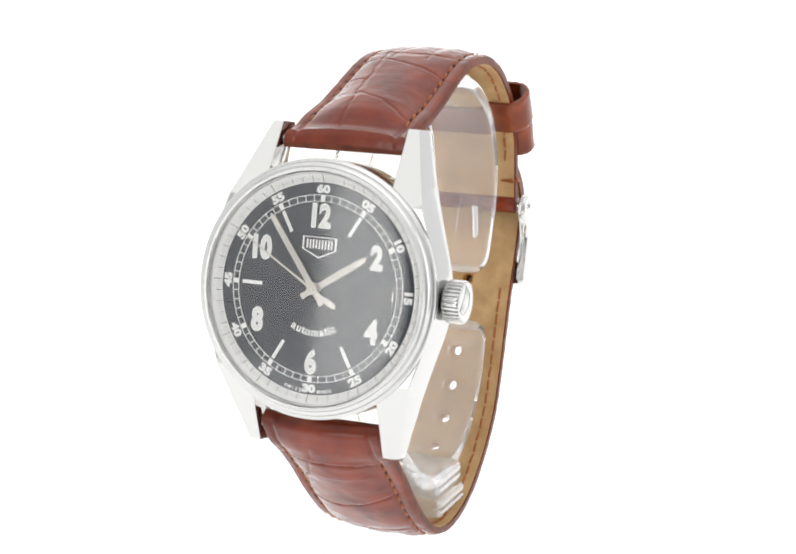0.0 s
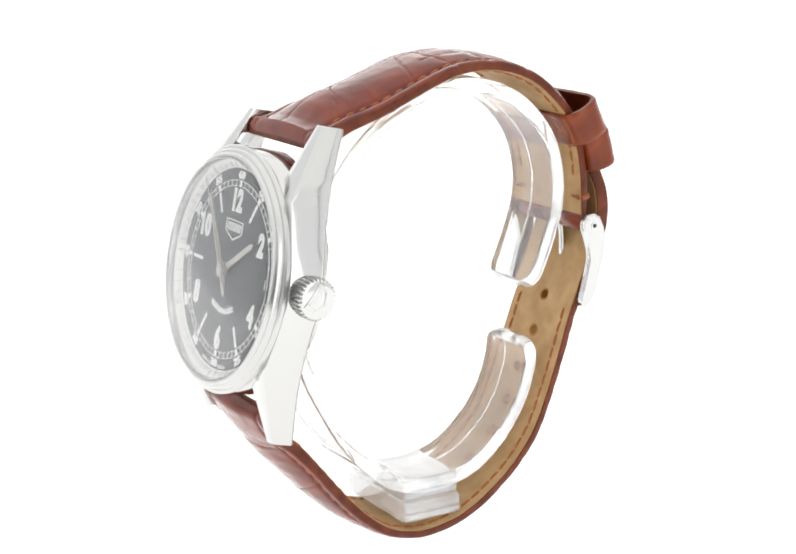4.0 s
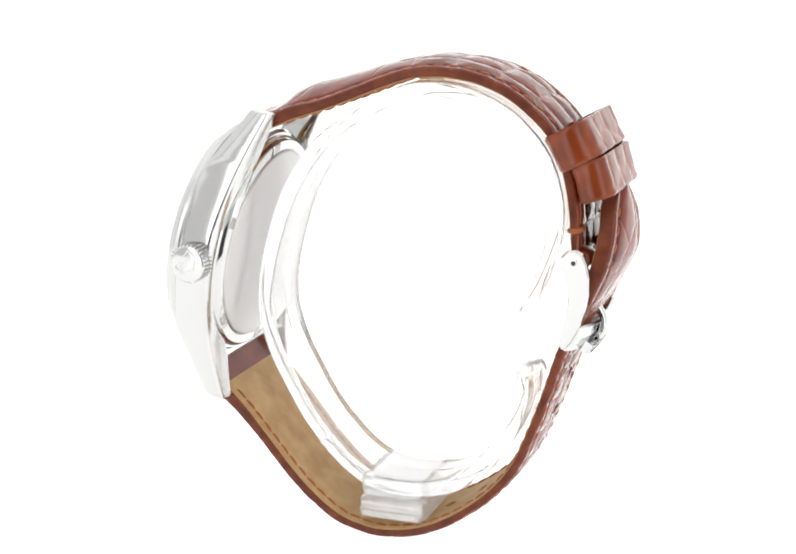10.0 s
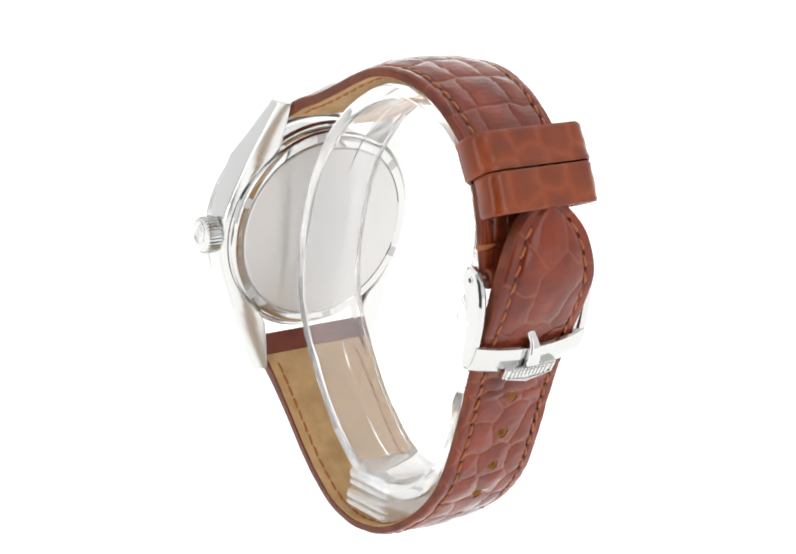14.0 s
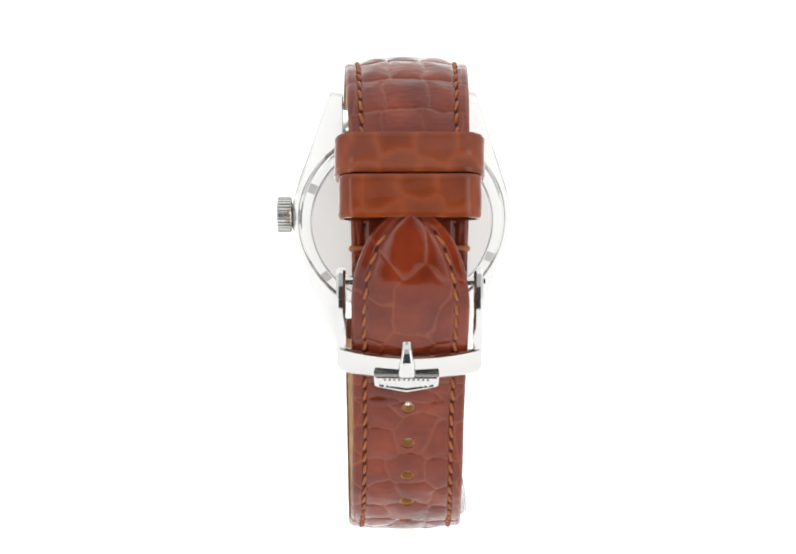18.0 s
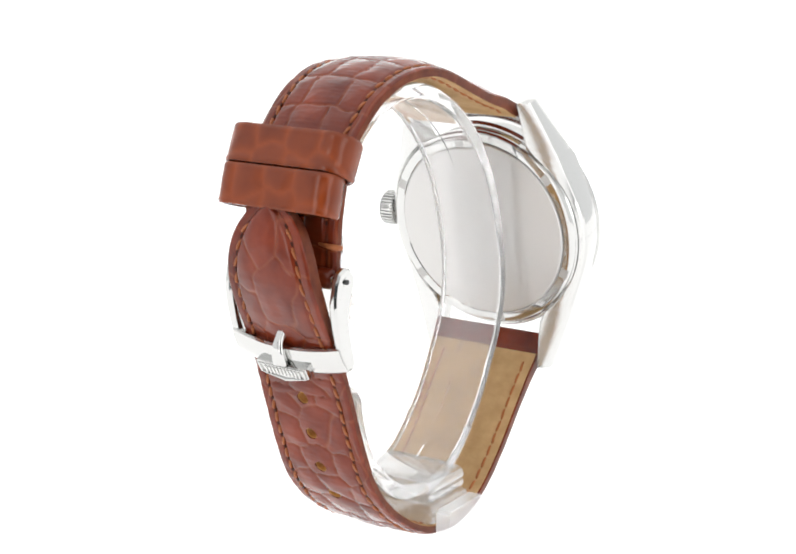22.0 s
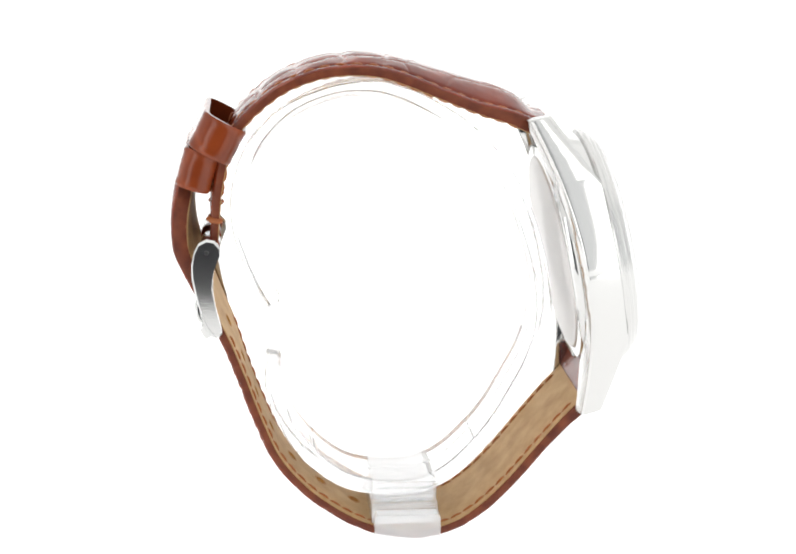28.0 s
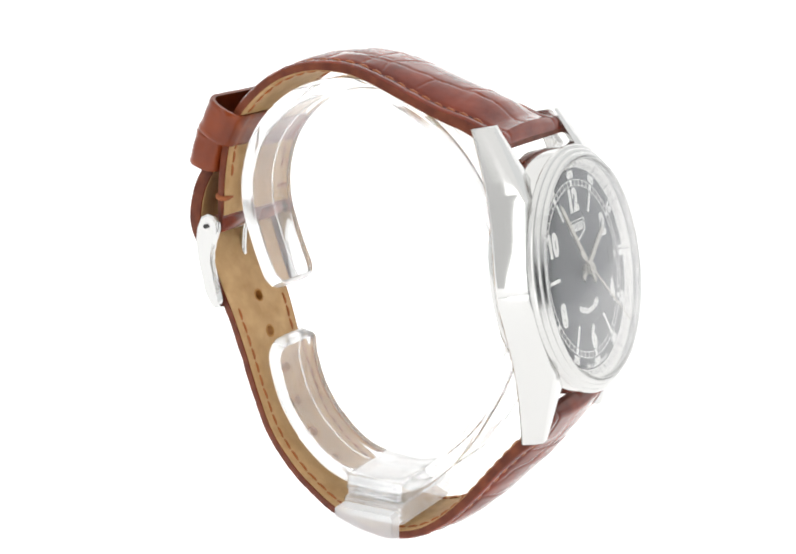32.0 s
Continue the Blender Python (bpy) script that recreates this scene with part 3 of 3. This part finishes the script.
    for i in range(n):
        t = (line[min(i + 1, n - 1)] - line[max(i - 1, 0)]).normalized()
        out = Vector((-t.y, t.x)) * side
        s = i * step
        w = ramp(s, width)
        if tip and total - s < 13:
            w *= math.sqrt(max(0.03, 1 - ((13 - (total - s)) / 13.2) ** 2.0))
        for h in (0.0, 0.15):
            for j in range(49):
                x = (-1 + 2 * j / 48) * max(0.3, w - 0.3)
                p = line[i] + out * (h + 0.02 * noise.noise(Vector((s, x, 3)))) + Vector((-x * ramp(s, twist), 0))
                lv.append((x, p.x, p.y))
    k = 98
    first, last = (int(3.3 / step), n - 1 - int(2.4 / step)) if side > 0 else (int(3.8 / step), n - 1)
    for i in range(first, last):
        for j in range(48):
            a, b, c, d = i * k + j, i * k + j + 1, (i + 1) * k + j + 1, (i + 1) * k + j
            x, s = (lv[a][0] + lv[b][0]) / 2, (i + 0.5) * step
            if hs and in_hole(x, s):
                continue
            lf += [(a, d, c, b), (a + 49, b + 49, c + 49, d + 49)]
        a, d = i * k, (i + 1) * k
        lf += [(a, a + 49, d + 49, d), (a + 48, d + 48, d + 97, a + 97)]
    obj("lining", lv, lf, LINING, ob, "tan suede leather lining", 60)
    return ob


HOLES_AT = []
TAIL = (len(LOWER) - 1) * (LOWER[1] - LOWER[0]).length
TWIST = ((0, 0.0), (TAIL - 32, 0.0), (TAIL - 22, 0.045), (TAIL - 10, 0.085), (TAIL, 0.03))
UW = [(0, 9.38), (3, 9.38), (5, 9.36), (12, 9.25), (30, 8.9), (48, 8.3), (66, 7.9)]
LW = [(0, 9.38), (3, 9.38), (5, 9.36), (12, 9.25), (40, 8.7), (60, 8.1), (75, 7.9), (90, 8.0), (120, 8.0)]
UT = [(0, 2.7), (4, 2.3), (13, 1.75), (40, 1.65), (62, 1.6), (70, 1.2)]
LT = [(0, 2.6), (4, 2.2), (13, 1.65), (40, 1.5), (TAIL - 20, 1.5), (TAIL - 10, 2.5), (TAIL, 2.4)]
UP = [(0, 0.5), (2, 0.55), (3.5, 0.7), (5, 1.15), (7, 1.85), (10, 2.3), (13, 2.25), (20, 1.7), (28, 1.0), (40, 0.6), (56, 0.2), (70, 0.0)]
LP = [(0, 0.5), (2, 0.55), (3.5, 0.7), (5, 1.1), (7, 1.7), (10, 2.1), (13, 2.05), (20, 1.6), (30, 0.9), (45, 0.5), (60, 0.3), (TAIL - 18, 0.4), (TAIL - 9, 0.8), (TAIL, 0.6)]


def line_at(line, s):
    step = (line[1] - line[0]).length
    i = min(len(line) - 2, max(0, int(s / step)))
    p = line[i].lerp(line[i + 1], s / step - i)
    t = (line[i + 1] - line[i]).normalized()
    return p, t


for hole_s in (83.8, 77.7, 71.5, 65.4, 59.4, 53.2, 47.0):
    HOLES_AT.append((0.05, hole_s, 0.95))
STRAP_U = strap("upper_strap", UPPER, UW, UT, UP, 1, "brown alligator leather buckle half of the strap")
STRAP_L = strap("lower_strap", LOWER, LW, LT, LP, -1, "brown alligator leather tail half of the strap with holes", True, HOLES_AT, TWIST)


def stitches(parent, line, side, width, s0, s1, tip=False, twist=((0, 0.0), (200, 0.0))):
    """Rows of thread along both edges, on the face and on the lining."""
    def capsule(length, r, sag):
        path = [(0, -length / 2, -r * 1.4), (0, -length * 0.42, r * 0.2), (0, -length * 0.2, r * 0.75), (0, length * 0.2, r * 0.75), (0, length * 0.42, r * 0.2), (0, length / 2, -r * 1.4)]
        return tube(path, [r * 0.6, r * 0.9, r, r, r * 0.9, r * 0.6], 7)
    meshes = []
    for mat_, r in ((THREAD, 0.25), (THREAD_IN, 0.21)):
        me = bpy.data.meshes.new("stitch")
        v, f = capsule(1.75 if mat_ is THREAD else 2.0, r, 0)
        me.from_pydata([tuple(MM * c for c in q) for q in v], [], f)
        me.materials.append(mat_)
        smooth(me, 60)
        meshes.append(me)
    # solid dark dots in place of needle holes, their shade put into the colour
    pit = bpy.data.meshes.new("needle_hole_dot")
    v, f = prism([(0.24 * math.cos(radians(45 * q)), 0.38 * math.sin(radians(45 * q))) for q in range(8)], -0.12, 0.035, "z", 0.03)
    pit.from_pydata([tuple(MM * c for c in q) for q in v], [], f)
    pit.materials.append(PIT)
    step = (line[1] - line[0]).length
    total = (len(line) - 1) * step
    s, k = s0, 0
    th, rnd = (UT if side > 0 else LT), random.Random(5)
    while s < s1:
        p, t = line_at(line, s)
        out = Vector((-t.y, t.x)) * side
        w = ramp(s, width)
        turn = 0.0
        if tip and total - s < 13:
            g = (13 - (total - s)) / 13.2
            w0 = w
            w *= math.sqrt(max(0.03, 1 - g ** 2))
            turn = math.atan(w0 * g / 13.2 / max(0.2, math.sqrt(max(0.03, 1 - g ** 2))))
        for sx in (1, -1):
            x = sx * max(0.3, w - 1.8)
            if abs(x) < 0.9 and tip:
                continue
            t3, o3 = Vector((0, t.x, t.y)), Vector((0, out.x, out.y))
            x3 = t3.cross(o3)
            for face, me in ((0, meshes[0]), (1, meshes[1])):
                if face == 1 and tip and total - s < 24:
                    continue
                h = ramp(s, th) - 0.3 if face == 0 else -0.02
                nrm = o3 if face == 0 else -o3
                d = math.copysign(turn, sx) + rnd.uniform(-0.1, 0.1) + (0.22 * sx if face == 0 else 0)
                y3 = (t3 - Vector((1, 0, 0)) * math.tan(max(-1.2, min(1.2, d)))).normalized()
                xx = y3.cross(nrm)
                m = Matrix((xx, y3, nrm)).transposed().to_4x4()
                m.translation = Vector((x, p.x - x * ramp(s, twist), p.y)) + nrm * (abs(h) if face == 0 else -0.06)
                place(me, "stitch", parent, m)
                if face == 0:
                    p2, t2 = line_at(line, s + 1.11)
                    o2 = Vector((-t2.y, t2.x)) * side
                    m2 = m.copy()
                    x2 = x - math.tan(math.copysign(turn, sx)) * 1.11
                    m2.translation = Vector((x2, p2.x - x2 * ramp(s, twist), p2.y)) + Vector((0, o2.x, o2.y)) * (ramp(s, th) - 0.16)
                    place(pit, "needle_hole_dot", parent, m2)
        s += 2.22
        k += 1


stitches(STRAP_U, UPPER, 1, UW, 6.4, 60.0)
stitches(STRAP_L, LOWER, -1, LW, 6.4, (len(LOWER) - 1) * (LOWER[1] - LOWER[0]).length - 3.4, True, TWIST)


def hole_liners():
    for hx, s, r in HOLES_AT:
        p, t = line_at(LOWER, s)
        out = Vector((t.y, -t.x))
        t3, o3 = Vector((0, t.x, t.y)), Vector((0, out.x, out.y))
        m = Matrix((t3.cross(o3), t3, o3)).transposed().to_4x4()
        m.translation = Vector((hx, p.x, p.y))
        v, f = lathe([(0.84, -0.03), (1.1, -0.03), (1.1, 1.5), (0.84, 1.42)], 20)
        obj("hole_edge", v, f, HOLE_MAT, STRAP_L, "raw tan edge of a punched hole", 60, m)


HOLE_MAT = mat("raw_leather", (0.40, 0.18, 0.035), 0.6)
hole_liners()


def keeper(center, along, half_x, thick, length, name, label):
    """A leather loop: a rounded rectangle swept round both layers."""
    a = Vector((0, *along)).normalized()
    b = Vector((0, -a.z, a.y))
    if b.y < 0:
        b = -b
    wall, rad = 0.75, thick * 0.44
    loop = []
    hx, hb = half_x, thick / 2
    for cx, cb, a0 in ((hx - rad, hb - rad, 0), (-hx + rad, hb - rad, 90), (-hx + rad, -hb + rad, 180), (hx - rad, -hb + rad, 270)):
        for k in range(7):
            g = radians(a0 + 90 * k / 6)
            loop.append((cx + rad * math.cos(g), cb + rad * math.sin(g), math.cos(g), math.sin(g)))
        nx = loop[-1]
    dense = []
    for i in range(len(loop)):
        p, q = loop[i], loop[(i + 1) % len(loop)]
        gap = math.hypot(p[0] - q[0], p[1] - q[1])
        parts = max(1, int(gap / 0.4))
        for k in range(parts):
            w = k / parts
            dense.append(tuple(p[j] + (q[j] - p[j]) * w for j in range(4)))
    rows = 15
    v, crease = [], []
    c0 = Vector((0, *center))
    for i, (x, bb, nx, nb) in enumerate(dense):
        ring = []
        for k in range(rows):
            q = k / (rows - 1) - 0.5
            d = 0.06 * noise.noise(Vector((x * 0.35, bb * 0.3, q * 3 + half_x + center[1])))
            wob = 0.14 * noise.noise(Vector((x * 0.4, q * 2, center[1])))
            cr = math.exp(-cells(x / 4.7 + 0.3 * center[1] + wob, 0.5 + 0.85 * q + 0.1 * bb + wob, int(center[1]), 0.5) / 0.26)
            e = max(0.0, (abs(q) - 0.44) / 0.06)
            d -= 0.16 * cr + 0.15 * e * e - 0.08 * math.exp(-((abs(q) - 0.42) / 0.05) ** 2)
            v.append(tuple(c0 + Vector((1, 0, 0)) * (x + nx * d) + b * (bb + nb * d) + a * (q * length)))
            crease.append(min(1.0, cr * 0.85 + 0.15))
        for k in (1, 0):
            q = k - 0.5
            v.append(tuple(c0 + Vector((1, 0, 0)) * (x - nx * wall) + b * (bb - nb * wall) + a * (q * length)))
            crease.append(0.0)
    n, k = len(dense), rows + 2
    f = [(i * k + j, i * k + (j + 1) % k, ((i + 1) % n) * k + (j + 1) % k, ((i + 1) % n) * k + j) for i in range(n) for j in range(k)]
    ob = obj(name, v, f, KEEPER, watch, label, 50)
    at = ob.data.attributes.new("crease", "FLOAT", "POINT")
    at.data.foreach_set("value", crease)
    return ob


keeper((28.1, 77.35), (2.3, -4.3), 10.2, 6.9, 5.6, "keeper_loop", "tan brown leather loose keeper loop")
keeper((31.1, 72.65), (1.3, -4.0), 9.65, 5.4, 5.8, "keeper_loop", "tan brown leather fixed keeper loop")


def buckle():
    skew = Matrix.Translation((0, 30, 0)) @ Matrix.Rotation(radians(-2.4), 4, "Z") @ Matrix.Translation((0, -30, 0))
    root = [(27.7, 61.6), (28.5, 62.5), (29.6, 62.7), (30.8, 62.1), (31.5, 60.7), (31.9, 58.8), (31.9, 56.8), (31.5, 54.4), (30.9, 52.2), (30.2, 50.3), (29.4, 48.8), (28.6, 47.9), (28.0, 47.8), (27.6, 48.3), (27.7, 49.2), (28.2, 51.0), (28.6, 53.0), (28.8, 55.0), (28.8, 56.8), (28.5, 58.3), (28.0, 59.6), (27.6, 60.6)]
    frame_ob = None
    for sx in (1, -1):
        v, f = prism(root, 8.75 if sx > 0 else -10.0, 10.0 if sx > 0 else -8.75, "x", 0.34)
        arm = obj("buckle_arm", v, f, SHINE, watch, "curved steel side arm of the buckle", 30, skew)
        m = skew @ Matrix.Translation((sx * 10.02, 29.6, 60.8)) @ Matrix.Rotation(radians(90), 4, "Y")
        v, f = lathe([(0.35, -0.05), (0.62, -0.05), (0.62, 0.03), (0.35, 0.03)], 24)
        obj("pin_rim", v, f, STEEL, arm, m=m)
        # flush dark disc, the shade of the pin hole is in its colour
        v, f = lathe([(0.02, 0.005), (0.36, 0.005), (0.36, -0.3), (0.02, -0.3)], 20, False)
        obj("pin_end", v, f, HOLE_STEEL, arm, m=m)
    # end bar with bowed outer face
    sec = [(29.1, 51.4), (30.35, 51.6), (30.75, 51.3), (30.5, 50.2), (29.9, 48.9), (29.1, 47.9), (28.5, 47.6), (28.2, 47.9), (28.8, 49.6)]
    xs = [-9.6, -9.0, -7.5, -6, -4.5, -3, -1.5, 0, 1.5, 3, 4.5, 6, 7.5, 9.0, 9.6]
    v, f = [], []
    for x in xs:
        bow = 1 - (x / 9.8) ** 2
        v += [(x, y + 0.6 * bow, z - 1.15 * bow) for y, z in sec]
    k = len(sec)
    f = [(i * k + j, i * k + (j + 1) % k, (i + 1) * k + (j + 1) % k, (i + 1) * k + j) for i in range(len(xs) - 1) for j in range(k)]
    f += [tuple(range(k)), tuple(range((len(xs) - 1) * k, len(xs) * k))]
    obj("buckle_bar", v, f, SHINE, watch, "broad polished steel end bar of the buckle", 35, skew)
    obj("buckle_pin", *tube([(-9, 29.6, 60.8), (9, 29.6, 60.8)], 0.6), STEEL, watch, m=skew)
    path = curve([(29.5, 60.8), (30.1, 58.0), (30.3, 55.0), (30.3, 53.4), (30.9, 52.0), (31.5, 51.0), (31.7, 49.7), (31.45, 48.5), (31.1, 47.8)], 0.4)
    n = len(path)
    v, f = [], []
    for i, p in enumerate(path):
        t = (path[min(i + 1, n - 1)] - path[max(i - 1, 0)]).normalized()
        o = Vector((-t.y, t.x))
        w = ramp(i / n, [(0, 0.62), (0.4, 0.58), (0.6, 0.7), (0.72, 0.8), (0.9, 1.15), (1, 1.2)])
        for x, d in ((-w, -0.3), (-w, 0.3), (-w + 0.3, 0.6), (w - 0.3, 0.6), (w, 0.3), (w, -0.3), (w - 0.3, -0.5), (-w + 0.3, -0.5)):
            q = p + o * d
            v.append((0.4 + x, q.x, q.y))
    f = [(i * 8 + j, i * 8 + (j + 1) % 8, (i + 1) * 8 + (j + 1) % 8, (i + 1) * 8 + j) for i in range(n - 1) for j in range(8)]
    f += [tuple(range(8)), tuple(range((n - 1) * 8, n * 8))]
    obj("tongue", v, f, STEEL, watch, "polished steel buckle tongue with a flared tip", 30, round_by=0.15)
    # shield badge under the bar, lettering as bars
    face = Vector((0, 0.87, -0.5)).normalized()
    up = Vector((0, 0.5, 0.87)).normalized()
    m = Matrix((Vector((-1, 0, 0)), up, face)).transposed().to_4x4()
    m.translation = Vector((0.4, 30.3, 46.4))
    m = skew @ m
    out = [(-4.5, 1.5), (4.5, 1.5), (4.4, -0.35), (0, -1.55), (-4.4, -0.35)]
    v, f = prism(out, -0.9, 0.25, "z", 0.12)
    bdg = obj("buckle_badge", v, f, SHINE, watch, "steel shield badge on the buckle", 30, m)
    v, f = border([(x * 0.93, y * 0.9) for x, y in out], 0.28, 0.2, 0.45)
    obj("badge_rim", v, f, STEEL, bdg, "", 30, m)
    v, f = badge_bars(6.6, 1.25, 10, 0.2, 0.43, 0.5)
    obj("badge_bars", v, f, STEEL, bdg, "", 30, m @ Matrix.Translation((0, 0.28, 0)))
    # tack threads on the strap end
    for sx in (1, -1):
        p = [(sx * 5.2, 29.5, 65.5), (sx * 7.3, 29.6, 65.3), (sx * 7.85, 29.2, 65.2), (sx * 7.9, 28.3, 65.0), (sx * 7.4, 27.9, 65.0), (sx * 5.4, 28.05, 65.0)]
        wrap = tube([(sx * 1.6, 29.55, 60.8), (sx * 1.9, 29.55, 60.8), (sx * 7.4, 29.55, 60.8), (sx * 7.75, 29.55, 60.8)], [1.2, 1.5, 1.5, 1.2], 28)
        obj("pin_wrap", *wrap, LEATHER, STRAP_U, "brown leather folded round the buckle pin", 50)
        obj("tack_thread", *tube(p, [0.2, 0.42, 0.45, 0.45, 0.42, 0.2], 8), THREAD, STRAP_U, "orange tack stitch", 60)


buckle()
m = CROWN_M @ Matrix.Translation((0, 0, 2.6)) @ Matrix.Rotation(radians(62), 4, "Z")
obj("crown_badge", *border([(-1.95, 1.25), (1.95, 1.25), (1.85, -0.33), (0, -1.4), (-1.85, -0.33)], 0.26, -0.3, 0.035), BRUSHED, CROWN, "raised shield badge on the crown", 30, m)
obj("badge_bars", *badge_bars(2.9, 0.9, 8, -0.2, 0.025, 0.5), BRUSHED, CROWN, "", 30, m @ Matrix.Translation((0, 0.35, 0)))

# ---- the clear stand ----
stand = tagged(new("watch_stand"), "clear plastic C-shaped watch display stand on a clear foot", "display stand")
RING = curve([(21.2, 50.2), (23.0, 53.6), (24.9, 58.5), (26.3, 63.5), (26.2, 69.5), (23.8, 76.0), (18.4, 81.6), (11.5, 84.6), (5.0, 85.1), (0.3, 84.1), (-4.2, 82.1), (-9.0, 79.0), (-13.8, 74.3), (-17.8, 68.0), (-20.4, 61.0), (-22.0, 54.0), (-22.2, 47.5), (-20.6, 41.5), (-17.8, 36.0), (-14.8, 31.0), (-11.2, 26.6), (-7.6, 23.3), (-4.0, 21.3), (0.0, 20.4), (5.0, 20.6), (9.7, 21.8), (13.5, 24.2), (17.0, 27.7), (19.8, 32.1), (21.4, 36.8), (21.8, 39.8), (21.3, 42.5)], 0.25)
RX = 5.6


def ring_sweep(sections, name, material, label=""):
    """Sweeps a closed section (x, depth inwards) along the ring."""
    n = len(RING)
    v, f = [], []
    k = len(sections)
    for i in range(n):
        t = (RING[min(i + 1, n - 1)] - RING[max(i - 1, 0)]).normalized()
        inn = Vector((-t.y, t.x))
        end = min(i, n - 1 - i) * 0.25
        squeeze = 1.0 if end >= 3 else (RX - 3 + math.sqrt(9 - (3 - end) ** 2) + 0.02) / RX
        # the slightly wider sleeve round the clip, with a raised seam where it starts
        low = RING[i].y - (27.2 if RING[i].x < 0 else 26.5)
        sleeve, seam = min(1.0, max(0.0, -low / 0.35)), max(0.0, 1 - abs(low) / 0.4)
        thin = 1.0 if end >= 0.8 else 0.7 + 0.3 * math.sqrt(1 - (1 - end / 0.8) ** 2)
        for x, d in sections:
            d = 1.2 + (d - 1.2) * thin
            p = RING[i] + inn * (1.2 + (d - 1.2) * (1 + 0.05 * sleeve + 0.15 * seam))
            v.append((x * squeeze * (1 + 0.012 * sleeve + 0.012 * seam), p.x, p.y))
    f = [(i * k + j, i * k + (j + 1) % k, (i + 1) * k + (j + 1) % k, (i + 1) * k + j) for i in range(n - 1) for j in range(k)]
    f += [tuple(range(k)), tuple(range((n - 1) * k, n * k))]
    return obj(name, v, f, material, stand, label, 40)


SECTION = [(-RX, 0.5), (-RX + 0.15, 0.15), (-RX + 0.5, 0.0), (-RX + 0.7, 0.0), (RX - 0.7, 0.0), (RX - 0.5, 0.0), (RX - 0.15, 0.15), (RX, 0.5), (RX, 0.65), (RX, 1.85), (RX, 2.0), (RX - 0.15, 2.3), (RX - 0.45, 2.4), (RX - 0.65, 2.4),
           (0.4, 2.4), (0.25, 2.4), (0.12, 2.52), (-0.12, 2.52), (-0.25, 2.4), (-0.4, 2.4), (-RX + 0.65, 2.4), (-RX + 0.45, 2.4), (-RX + 0.15, 2.3), (-RX, 2.0), (-RX, 1.85), (-RX, 0.65)]
band = ring_sweep(SECTION, "ring_band", BAND, "clear bent band with rounded ends and a centre ridge")
band.data.materials.append(RIM)
for q in band.data.polygons:
    end = q.index // len(SECTION)
    if end < 3 or end > len(RING) - 5:
        q.material_index = 1


def band_mark():
    """Faint raised bars on the inner face of the band, in place of its embossed mark."""
    k = min(range(1, len(RING) - 1), key=lambda i: (RING[i] - Vector((-22.2, 50.5))).length)
    t = (RING[k + 1] - RING[k - 1]).normalized()
    p = RING[k] + Vector((-t.y, t.x)) * 2.4
    m = Matrix(((1, 0, 0, 0), (0, t.x, -t.y, p.x), (0, t.y, t.x, p.y), (0, 0, 0, 1)))
    for i in range(4):
        x = -2.7 + 1.5 * i
        obj("embossed_bar", *prism([(x - 0.45, -1.6), (x, -1.6), (x + 0.75, 1.6), (x + 0.3, 1.6)], 0.01, 0.08, "z"), FOOT, stand, "raised bar of a mark moulded in the clear band", m=m)


band_mark()


def stand_foot():
    def lobe(x0, x1, z0, z1, r):
        """A rounded bar section with a slit half way up each end."""
        mid, out = (z0 + z1) / 2, []
        for cx, cz, a0 in ((x1 - r, z0 + r, -90), (x1 - r, z1 - r, 0), (x0 + r, z1 - r, 90), (x0 + r, z0 + r, 180)):
            out += [(cx + r * math.cos(radians(a0 + 18 * k)), cz + r * math.sin(radians(a0 + 18 * k))) for k in range(6)]
            if a0 == -90:
                out += [(x1, mid - 0.28), (x1 - 0.55, mid - 0.14), (x1 - 0.55, mid + 0.14), (x1, mid + 0.28)]
            if a0 == 90:
                out += [(x0, mid + 0.28), (x0 + 0.55, mid + 0.14), (x0 + 0.55, mid - 0.14), (x0, mid - 0.28)]
        return out
    obj("clip_block", *prism(lobe(-9.4, 8.2, 16.9, 20.15, 0.9), -4.5, 5.7, "y", 0.5), CLIP, stand, "clear slotted block under the band")
    obj("clip_saddle", *prism(lobe(-8.9, 7.8, 20.2, 23.7, 1.1), -4.3, 5.5, "y", 0.6), CLIP, stand, "clear slotted saddle holding the band")
    obj("foot_leg", *box(-12.0, -9.6, -4.6, 5.5, 2.2, 19.6, 0.5), LEG, stand, "clear upright leg beside the strap")
    obj("base_plate", *box(-13.5, 10, -10, 10, 0.05, 2.1, 0.5), FOOT, stand, "clear square base plate")


stand_foot()
for ob in stand.children:
    ob.visible_shadow = False


# ---- the turning table carries the watch round; the hands run ----
def motions():
    times = [float(t) for t in range(33)]
    turning = [(t, pose(0, 0, 0, 0, 0, YAW0 + RATE * t)) for t in times]
    walk(watch, turning)
    walk(stand, turning)
    scaled = HEAD.copy()
    scaled.translation = HEAD.translation * MM
    for ob, start, rate in ((HOUR, 57.0, 1 / 120), (MINUTE, 323.6, 0.1), (SECOND, 301.1, 6.0)):
        walk(ob, [(t, scaled @ pose(0, 0, 0, 0, 0, -(start + rate * t))) for t in times])


motions()
